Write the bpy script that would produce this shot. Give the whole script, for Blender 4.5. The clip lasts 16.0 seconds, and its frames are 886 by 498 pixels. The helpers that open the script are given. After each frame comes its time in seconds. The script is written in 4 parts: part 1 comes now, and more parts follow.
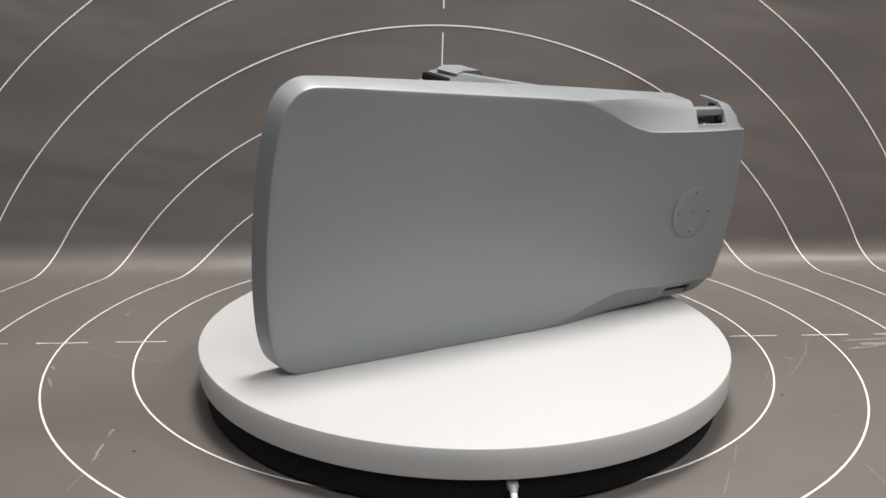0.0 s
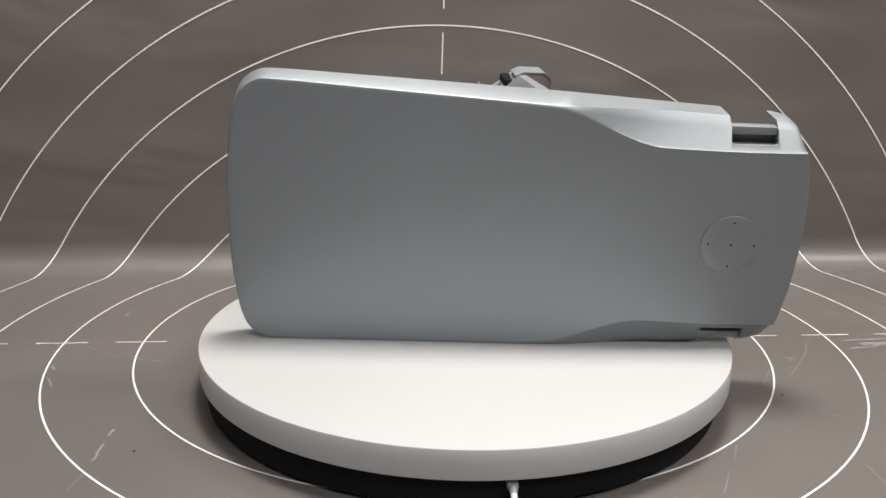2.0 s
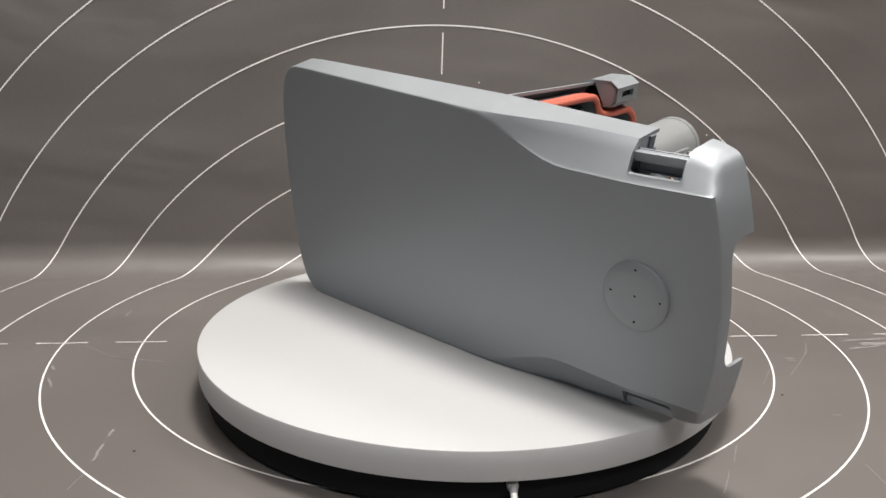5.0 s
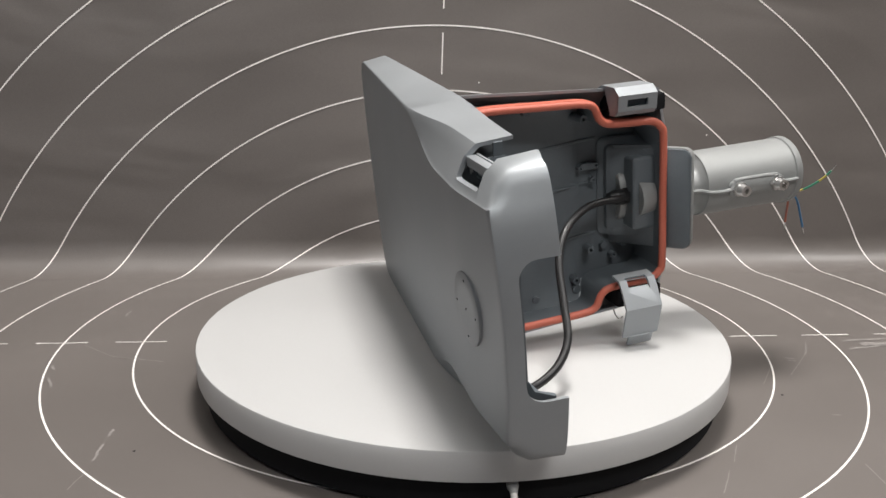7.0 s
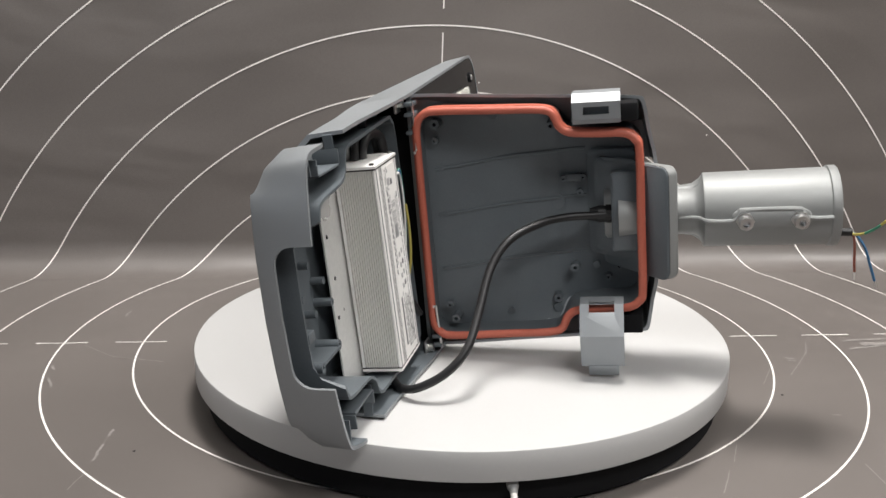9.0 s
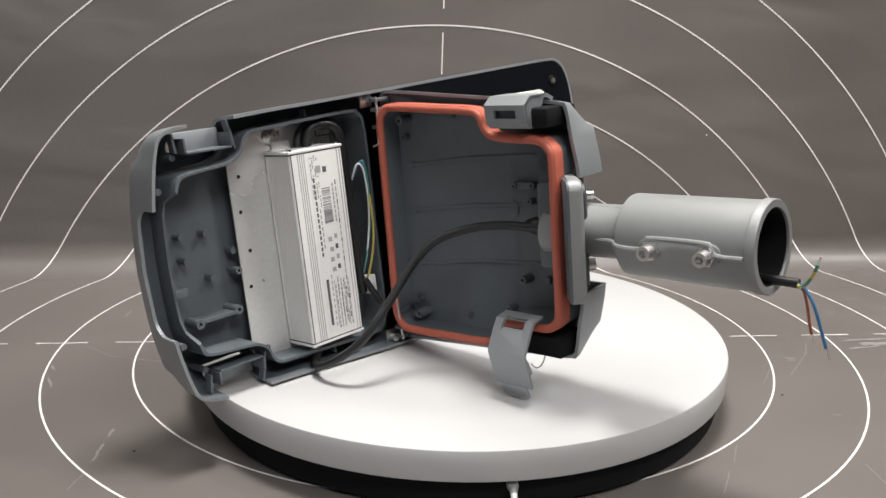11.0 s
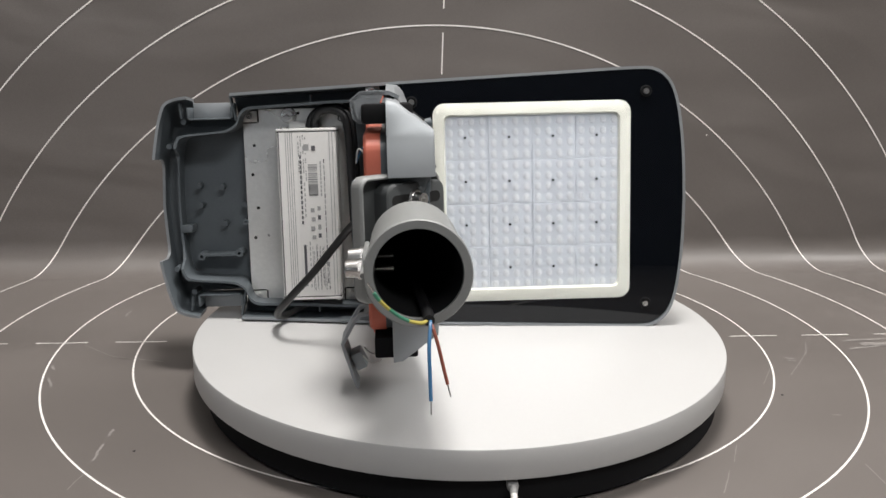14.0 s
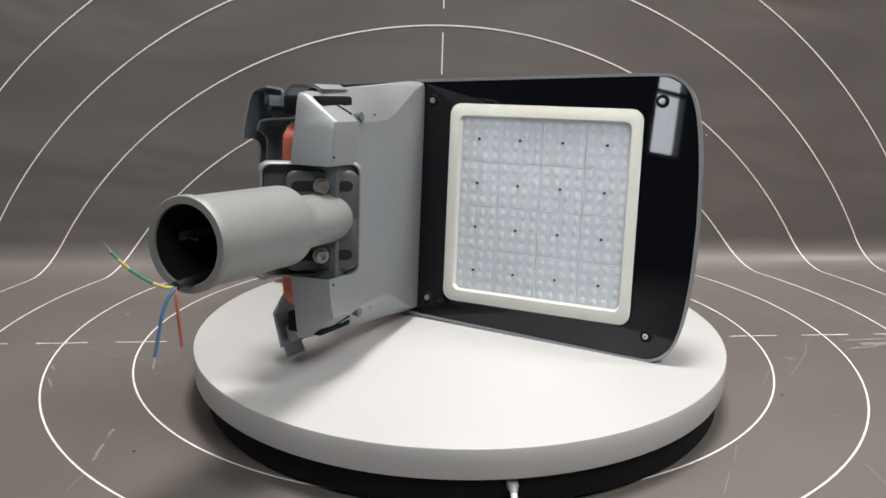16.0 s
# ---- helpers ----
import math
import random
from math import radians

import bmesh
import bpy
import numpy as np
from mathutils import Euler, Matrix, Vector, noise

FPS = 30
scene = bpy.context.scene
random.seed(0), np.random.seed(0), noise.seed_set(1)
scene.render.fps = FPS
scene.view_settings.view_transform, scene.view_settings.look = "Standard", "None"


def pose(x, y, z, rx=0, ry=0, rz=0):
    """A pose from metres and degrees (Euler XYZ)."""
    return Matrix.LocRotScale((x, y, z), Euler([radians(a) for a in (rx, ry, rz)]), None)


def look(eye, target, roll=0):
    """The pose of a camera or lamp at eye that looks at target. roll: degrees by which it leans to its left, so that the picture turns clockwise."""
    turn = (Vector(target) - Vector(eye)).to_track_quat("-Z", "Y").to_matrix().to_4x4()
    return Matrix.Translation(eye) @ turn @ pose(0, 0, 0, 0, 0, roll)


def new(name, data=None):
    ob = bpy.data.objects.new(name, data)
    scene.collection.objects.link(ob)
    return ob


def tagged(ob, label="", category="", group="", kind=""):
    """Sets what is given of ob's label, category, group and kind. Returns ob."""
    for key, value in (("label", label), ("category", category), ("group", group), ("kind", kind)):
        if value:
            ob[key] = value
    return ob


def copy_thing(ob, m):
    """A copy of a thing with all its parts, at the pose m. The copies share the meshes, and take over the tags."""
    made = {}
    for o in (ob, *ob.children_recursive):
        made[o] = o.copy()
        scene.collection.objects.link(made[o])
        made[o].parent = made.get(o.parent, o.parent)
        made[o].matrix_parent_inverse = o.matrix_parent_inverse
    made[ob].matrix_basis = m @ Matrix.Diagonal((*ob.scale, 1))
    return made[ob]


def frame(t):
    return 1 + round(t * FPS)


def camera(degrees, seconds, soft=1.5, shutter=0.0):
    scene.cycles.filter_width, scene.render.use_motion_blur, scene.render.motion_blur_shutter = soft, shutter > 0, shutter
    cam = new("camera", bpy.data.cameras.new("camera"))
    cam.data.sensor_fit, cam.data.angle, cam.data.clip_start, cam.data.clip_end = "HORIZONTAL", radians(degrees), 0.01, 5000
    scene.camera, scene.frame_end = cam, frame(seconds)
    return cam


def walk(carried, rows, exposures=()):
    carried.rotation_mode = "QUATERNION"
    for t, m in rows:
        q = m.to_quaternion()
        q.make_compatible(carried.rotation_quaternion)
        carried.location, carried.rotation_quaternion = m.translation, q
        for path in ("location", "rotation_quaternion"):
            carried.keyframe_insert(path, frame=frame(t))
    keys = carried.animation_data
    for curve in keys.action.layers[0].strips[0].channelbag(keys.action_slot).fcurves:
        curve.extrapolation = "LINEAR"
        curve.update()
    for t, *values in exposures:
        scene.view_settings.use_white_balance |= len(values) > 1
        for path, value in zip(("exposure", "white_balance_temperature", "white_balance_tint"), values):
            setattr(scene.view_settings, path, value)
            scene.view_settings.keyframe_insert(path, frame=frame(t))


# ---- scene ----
# ---- camera: stands still on a tripod before the turntable ----
EYE = (-0.0948, -0.9861, 0.4285)
PITCH, YAW, ROLL = radians(15.339), radians(4.2007), 0.657
AIM = (EYE[0] + math.sin(YAW) * math.cos(PITCH), EYE[1] + math.cos(YAW) * math.cos(PITCH), EYE[2] - math.sin(PITCH))
cam = camera(52.335, 16.0)
walk(cam, [(0, look(EYE, AIM, ROLL)), (16, look(EYE, AIM, ROLL))], exposures=[(0, 0.04), (2, 0.05), (4, 0.14), (7, 0.10), (9, 0.18), (12, 0.23), (14, 0.02), (16, -0.01)])

# ---- light: a large soft ceiling panel, added fills, and the windows behind the camera ----
world = bpy.data.worlds.new("sky")
scene.world = world
world.use_nodes = True
world.node_tree.nodes["Background"].inputs[0].default_value = (0.75, 0.85, 1.0, 1)
world.node_tree.nodes["Background"].inputs[1].default_value = 0.35


def area(name, eye, target, sx, sy, power, colour):
    data = bpy.data.lights.new(name, "AREA")
    data.shape, data.size, data.size_y, data.energy, data.color = "RECTANGLE", sx, sy, power, colour
    ob = new(name, data)
    ob.matrix_basis = look(eye, target)
    return ob


area("softbox_lamp", (0.10, -0.08, 2.40), (0.10, -0.08, 0), 0.48, 0.48, 62, (1.0, 0.965, 0.93))
# unseen fill lights, added to brighten the front and both sides
area("fill_front", (0.65, -1.95, 2.42), (0.1, -0.3, 0.1), 1.2, 0.5, 36, (0.99, 0.98, 0.97))
area("fill_east", (1.7, -0.35, 2.42), (0.7, -0.25, 0), 0.35, 1.2, 42, (1.0, 0.965, 0.93))
area("fill_west", (-1.7, -0.15, 2.42), (-0.7, -0.15, 0), 0.35, 1.2, 10, (1.0, 0.965, 0.93))

TABLE = 0.063          # height of the turntable's top
RATE = -15.076         # degrees a second
BEND_Y, BEND_R = 0.455, 0.052
MID = (0.0012, 0.1258)  # centre of the printed rings


# ---- materials ----
def material(name, colour, rough=0.5, metal=0.0, vary=0.08, grain=400, bump=0.02, blotch=6, rough_vary=0.08, coat=0.0):
    m = bpy.data.materials.new(name)
    m.use_nodes = True
    nt = m.node_tree
    b = nt.nodes["Principled BSDF"]
    b.inputs["Metallic"].default_value = metal
    if coat:
        b.inputs["Coat Weight"].default_value = coat
    co = nt.nodes.new("ShaderNodeTexCoord")
    fine = nt.nodes.new("ShaderNodeTexNoise")
    fine.inputs["Scale"].default_value, fine.inputs["Detail"].default_value = grain, 3
    big = nt.nodes.new("ShaderNodeTexNoise")
    big.inputs["Scale"].default_value, big.inputs["Detail"].default_value = blotch, 4
    for n in (fine, big):
        nt.links.new(co.outputs["Object"], n.inputs["Vector"])
    add = nt.nodes.new("ShaderNodeMath")
    add.operation = "ADD"
    nt.links.new(fine.outputs["Fac"], add.inputs[0])
    nt.links.new(big.outputs["Fac"], add.inputs[1])
    ramp = nt.nodes.new("ShaderNodeMapRange")
    ramp.inputs["From Min"].default_value, ramp.inputs["From Max"].default_value = 0.6, 1.4
    ramp.inputs["To Min"].default_value, ramp.inputs["To Max"].default_value = 1 - vary, 1 + vary
    nt.links.new(add.outputs[0], ramp.inputs["Value"])
    mul = nt.nodes.new("ShaderNodeVectorMath")
    mul.operation = "SCALE"
    mul.inputs[0].default_value = colour
    nt.links.new(ramp.outputs[0], mul.inputs["Scale"])
    nt.links.new(mul.outputs[0], b.inputs["Base Color"])
    rr = nt.nodes.new("ShaderNodeMapRange")
    rr.inputs["From Min"].default_value, rr.inputs["From Max"].default_value = 0.3, 0.7
    rr.inputs["To Min"].default_value, rr.inputs["To Max"].default_value = max(0.02, rough - rough_vary), rough + rough_vary
    nt.links.new(big.outputs["Fac"], rr.inputs["Value"])
    nt.links.new(rr.outputs[0], b.inputs["Roughness"])
    if bump:
        bp = nt.nodes.new("ShaderNodeBump")
        bp.inputs["Strength"].default_value, bp.inputs["Distance"].default_value = bump * 5, 0.0004
        nt.links.new(fine.outputs["Fac"], bp.inputs["Height"])
        nt.links.new(bp.outputs[0], b.inputs["Normal"])
    return m


def backdrop_material():
    """Grey printed vinyl sheet: soft wrinkles, faint stains, fine tooth, pale scuffs."""
    m = material("grey_vinyl_sheet", (0.130, 0.115, 0.106), 0.46, 0, 0.20, 900, 0.03, 2.2, 0.08)
    nt = m.node_tree
    b = nt.nodes["Principled BSDF"]
    b.inputs["Specular IOR Level"].default_value = 0.85
    co = [n for n in nt.nodes if n.bl_idname == "ShaderNodeTexCoord"][0]
    wr = nt.nodes.new("ShaderNodeTexNoise")
    wr.inputs["Scale"].default_value, wr.inputs["Detail"].default_value, wr.inputs["Distortion"].default_value = 3.2, 2.0, 0.5
    st = nt.nodes.new("ShaderNodeMapping")
    st.inputs["Rotation"].default_value, st.inputs["Scale"].default_value = (0, radians(-38), 0), (0.8, 1.0, 2.0)
    nt.links.new(co.outputs["Object"], st.inputs["Vector"])
    nt.links.new(st.outputs[0], wr.inputs["Vector"])
    b2 = nt.nodes.new("ShaderNodeBump")
    b2.inputs["Strength"].default_value, b2.inputs["Distance"].default_value = 0.48, 0.02
    nt.links.new(wr.outputs["Fac"], b2.inputs["Height"])
    old = [n for n in nt.nodes if n.bl_idname == "ShaderNodeBump" and n != b2][0]
    nt.links.new(b2.outputs[0], old.inputs["Normal"])
    return m


M_SHEET = backdrop_material()
M_LINE = material("white_print", (0.80, 0.77, 0.74), 0.5, 0, 0.12, 300, 0.01, 30)
M_SCUFF = material("pale_scuff", (0.24, 0.222, 0.21), 0.6, 0, 0.3, 200, 0.01, 60)
M_DISC = material("white_laminate", (0.50, 0.50, 0.497), 0.46, 0, 0.02, 500, 0.006, 5, 0.05)
# black plastic; also stands for shade on the partition and in the bore
M_BASE = material("black_plastic_and_shade", (0.010, 0.010, 0.011), 0.85, 0, 0.1, 500, 0.02)
M_BASE.node_tree.nodes["Principled BSDF"].inputs["Specular IOR Level"].default_value = 0.15
M_GREY = material("grey_powder_coat", (0.308, 0.327, 0.342), 0.50, 0.5, 0.06, 1500, 0.06, 9, 0.06)
# same grey as the outside, darkened for the shade within the castings
M_CAST = material("grey_cast_inside_shaded", (0.100, 0.116, 0.128), 0.5, 0.0, 0.16, 900, 0.06, 25, 0.06)
M_ADAPT = material("grey_adapter_coat", (0.275, 0.283, 0.28), 0.52, 0.3, 0.05, 1500, 0.06, 9, 0.06)
# adapter coat darkened for the shade in the seat recess
M_DARK = material("adapter_coat_shaded", (0.070, 0.075, 0.077), 0.5, 0.1, 0.06, 1200, 0.06, 12, 0.06)
M_ORANGE = material("orange_silicone", (0.48, 0.122, 0.078), 0.5, 0, 0.06, 300, 0.02)
M_BLACKGLASS = material("black_printed_glass", (0.003, 0.004, 0.006), 0.022, 0, 0.0, 300, 0.0, 5, 0.002)
M_PANE = bpy.data.materials.new("clear_glass")
M_PANE.use_nodes = True
for key, value in (("Transmission Weight", 1.0), ("Roughness", 0.0), ("IOR", 1.45)):
    M_PANE.node_tree.nodes["Principled BSDF"].inputs[key].default_value = value
M_PANE.node_tree.nodes["Principled BSDF"].inputs["Base Color"].default_value = (0.97, 0.985, 1.0, 1)
M_CREAM = material("cream_silicone", (0.57, 0.565, 0.50), 0.5, 0, 0.03, 300, 0.02)
M_PCB = material("white_led_board", (0.44, 0.465, 0.50), 0.4, 0, 0.03, 300, 0.01)
M_LENS = material("clear_moulded_lens", (0.49, 0.505, 0.52), 0.35, 0, 0.04, 200, 0.0, 90, 0.04)
M_ALU = material("anodised_aluminium", (0.86, 0.85, 0.83), 0.42, 0.12, 0.06, 700, 0.03, 20)
M_ZINC = material("zinc_sheet", (0.80, 0.80, 0.785), 0.34, 0.55, 0.07, 220, 0.02, 14, 0.10)
M_STEEL = material("stainless_steel", (0.72, 0.71, 0.70), 0.28, 1.0, 0.08, 300, 0.02)
M_LABEL = material("silver_label", (0.82, 0.81, 0.79), 0.45, 0.05, 0.03, 300, 0.0)
M_PRINT = material("dark_print", (0.09, 0.09, 0.10), 0.5, 0, 0.2, 900, 0.0)
M_PRINT_GREY = material("grey_print", (0.36, 0.36, 0.36), 0.5, 0, 0.2, 900, 0.0)
M_CABLE = material("black_rubber_cable", (0.012, 0.012, 0.013), 0.42, 0, 0.1, 300, 0.03)
M_RED = material("brown_red_wire", (0.30, 0.09, 0.06), 0.4)
M_BLUE = material("blue_wire", (0.04, 0.14, 0.28), 0.4)
M_YELLOW = material("yellow_wire", (0.50, 0.42, 0.10), 0.4)
M_GREEN = material("green_wire", (0.06, 0.25, 0.16), 0.4)
M_WHITEWIRE = material("white_wire", (0.75, 0.75, 0.74), 0.4)
M_PLUG = material("grey_plug_plastic", (0.30, 0.30, 0.295), 0.45)
M_HOLE = material("dark_hole", (0.006, 0.006, 0.006), 0.8, 0, 0.0, 300, 0.0)
M_ROOM = material("dark_painted_wall", (0.065, 0.064, 0.063), 0.8, 0, 0.05, 200, 0.02, 3)
M_CEIL = material("white_ceiling", (0.78, 0.77, 0.75), 0.9, 0, 0.03, 200, 0.02, 3)
M_DIM = material("dim_rear_wall", (0.03, 0.03, 0.033), 0.7, 0, 0.1, 100, 0.02, 3)
M_FRAME = material("dark_window_frame", (0.05, 0.05, 0.055), 0.4)


# ---- mesh helpers ----
def finish(name, bm, mat, smooth=40):
    bmesh.ops.recalc_face_normals(bm, faces=bm.faces)
    me = bpy.data.meshes.new(name)
    bm.to_mesh(me)
    bm.free()
    if smooth:
        me.shade_smooth()
        me.set_sharp_from_angle(angle=radians(smooth))
    me.materials.append(mat)
    return new(name, me)


def part(name, bm, mat, parent, label="", m=None, smooth=40):
    ob = finish(name, bm, mat, smooth)
    ob.parent = parent
    if m is not None:
        ob.matrix_basis = m
    if label:
        tagged(ob, label)
    return ob


def twin(ob, m):
    """Another part like ob, on the same mesh, under the same parent."""
    o = ob.copy()
    scene.collection.objects.link(o)
    o.matrix_basis = m
    return o


def spline(keys, steps=4, closed=False):
    """Catmull-Rom through the keys."""
    k = [Vector(p) for p in keys]
    n, out = len(k), []
    for i in range(n if closed else n - 1):
        if closed:
            a, b, c, d = k[(i - 1) % n], k[i], k[(i + 1) % n], k[(i + 2) % n]
        else:
            a, b, c, d = k[max(i - 1, 0)], k[i], k[i + 1], k[min(i + 2, n - 1)]
        for s in range(steps):
            t = s / steps
            out.append(0.5 * ((2 * b) + (c - a) * t + (2 * a - 5 * b + 4 * c - d) * t * t + (3 * b - a - 3 * c + d) * t ** 3))
    if not closed:
        out.append(k[-1])
    return out


def rings(bm, loops, cap_first=False, cap_last=False):
    vs = [[bm.verts.new(p) for p in lp] for lp in loops]
    n = len(vs[0])
    for a, b in zip(vs[:-1], vs[1:]):
        for i in range(n):
            bm.faces.new((a[i], a[(i + 1) % n], b[(i + 1) % n], b[i]))
    if cap_first:
        bm.faces.new(vs[0][::-1])
    if cap_last:
        bm.faces.new(vs[-1])
    return vs


def sweep(bm, pts, r, seg=8, closed=False, flat=1.0):
    """A round (or flattened) rod along points."""
    pts = [Vector(p) for p in pts]
    n, loops, up = len(pts), [], None
    for i, p in enumerate(pts):
        d = (pts[(i + 1) % n] - pts[i - 1]) if closed or 0 < i < n - 1 else (pts[1] - pts[0] if i == 0 else pts[-1] - pts[-2])
        d.normalize()
        if up is None:
            up = Vector((0, 0, 1)) if abs(d.z) < 0.9 else Vector((1, 0, 0))
        side = d.cross(up).normalized()
        up = side.cross(d).normalized()
        loops.append([p + side * (math.cos(a) * r) + up * (math.sin(a) * r * flat) for a in (2 * math.pi * k / seg for k in range(seg))])
    if closed:
        rings(bm, loops + [loops[0]])
        bmesh.ops.remove_doubles(bm, verts=bm.verts, dist=1e-6)
    else:
        rings(bm, loops, True, True)


def rod(bm, a, b, r, r2=None, seg=14):
    a, b = Vector(a), Vector(b)
    q = (b - a).to_track_quat("Z", "Y")
    ring = [Vector((math.cos(2 * math.pi * k / seg), math.sin(2 * math.pi * k / seg), 0)) for k in range(seg)]
    rings(bm, [[a + q @ (v * r) for v in ring], [b + q @ (v * (r if r2 is None else r2)) for v in ring]], True, True)


def pipe(bm, a, b, r, hole, seg=14):
    """A hollow boss with a blind hole in its end b."""
    a, b = Vector(a), Vector(b)
    q = (b - a).to_track_quat("Z", "Y")
    ring = [Vector((math.cos(2 * math.pi * k / seg), math.sin(2 * math.pi * k / seg), 0)) for k in range(seg)]
    deep = a + (b - a) * 0.3
    rings(bm, [[p + q @ (v * s) for v in ring] for p, s in ((a, r * 1.12), (b, r), (b, hole), (deep, hole))], True, True)


def box(bm, c, s, bevel=0.0, m=None):
    g = bmesh.ops.create_cube(bm, size=1)
    vs = g["verts"]
    for v in vs:
        v.co = Vector((v.co.x * s[0] + c[0], v.co.y * s[1] + c[1], v.co.z * s[2] + c[2]))
    if bevel:
        es = list({e for v in vs for e in v.link_edges})
        r = bmesh.ops.bevel(bm, geom=es, offset=bevel, segments=2, profile=0.5, affect="EDGES")
        vs = list({v for f in r["faces"] for v in f.verts} | {v for v in vs if v.is_valid})
    if m is not None:
        for v in vs:
            v.co = m @ v.co


def rounded(x0, x1, y0, y1, r, k=5):
    out = []
    for cx, cy, a0 in ((x1 - r, y1 - r, 0), (x0 + r, y1 - r, 90), (x0 + r, y0 + r, 180), (x1 - r, y0 + r, 270)):
        for i in range(k + 1):
            a = radians(a0 + 90 * i / k)
            out.append((cx + r * math.cos(a), cy + r * math.sin(a)))
    return out


def prism(bm, outline, z0, z1, edge=0.0):
    """An outline raised from z0 to z1, with a small chamfer."""
    if edge:
        n = len(outline)
        cx, cy = sum(p[0] for p in outline) / n, sum(p[1] for p in outline) / n
        ins = [(p[0] - edge * (1 if p[0] > cx else -1), p[1] - edge * (1 if p[1] > cy else -1)) for p in outline]
        s = 1 if z1 > z0 else -1
        rings(bm, [[(x, y, z0) for x, y in outline], [(x, y, z1 - s * edge) for x, y in outline], [(x, y, z1) for x, y in ins]], True, True)
    else:
        rings(bm, [[(x, y, z0) for x, y in outline], [(x, y, z1) for x, y in outline]], True, True)


def frame_prism(bm, outer, inner, z0, z1):
    rings(bm, [[(x, y, z0) for x, y in outer], [(x, y, z1) for x, y in outer], [(x, y, z1) for x, y in inner], [(x, y, z0) for x, y in inner], [(x, y, z0) for x, y in outer]])
    bmesh.ops.remove_doubles(bm, verts=bm.verts, dist=1e-6)


def carve(ob, cutters):
    """Cuts the given bmeshes out of ob's mesh for good."""
    for bm in cutters:
        c = finish("cutter", bm, M_GREY, 0)
        c.matrix_world = Matrix()
        mod = ob.modifiers.new("cut", "BOOLEAN")
        mod.operation, mod.solver, mod.object = "DIFFERENCE", "EXACT", c
        keep_m, keep_p = ob.matrix_basis.copy(), ob.parent
        ob.parent, ob.matrix_basis = None, Matrix()
        bpy.context.view_layer.update()
        me = bpy.data.meshes.new_from_object(ob.evaluated_get(bpy.context.evaluated_depsgraph_get()))
        ob.modifiers.clear()
        old = ob.data
        ob.data = me
        ob.parent, ob.matrix_basis = keep_p, keep_m
        me.name = old.name
        bpy.data.meshes.remove(old)
        bpy.data.objects.remove(c)
    ob.data.shade_smooth()
    ob.data.set_sharp_from_angle(angle=radians(35))


def smoothstep(a, b, x):
    t = min(1, max(0, (x - a) / (b - a)))
    return t * t * (3 - 2 * t)


# ---- the setting: printed sheet, curved up into a wall ----
def sheet_point(x, v, lift=0.0):
    """A point of the sheet: x across, v along it from the rings' centre towards and up the wall."""
    flat = BEND_Y - BEND_R - MID[1]
    if v <= flat:
        return Vector((MID[0] + x, MID[1] + v, lift))
    a = (v - flat) / BEND_R
    if a < math.pi / 2:
        r = BEND_R - lift
        return Vector((MID[0] + x, BEND_Y - BEND_R + r * math.sin(a), BEND_R - r * math.cos(a)))
    return Vector((MID[0] + x, BEND_Y - lift, BEND_R + v - flat - BEND_R * math.pi / 2))


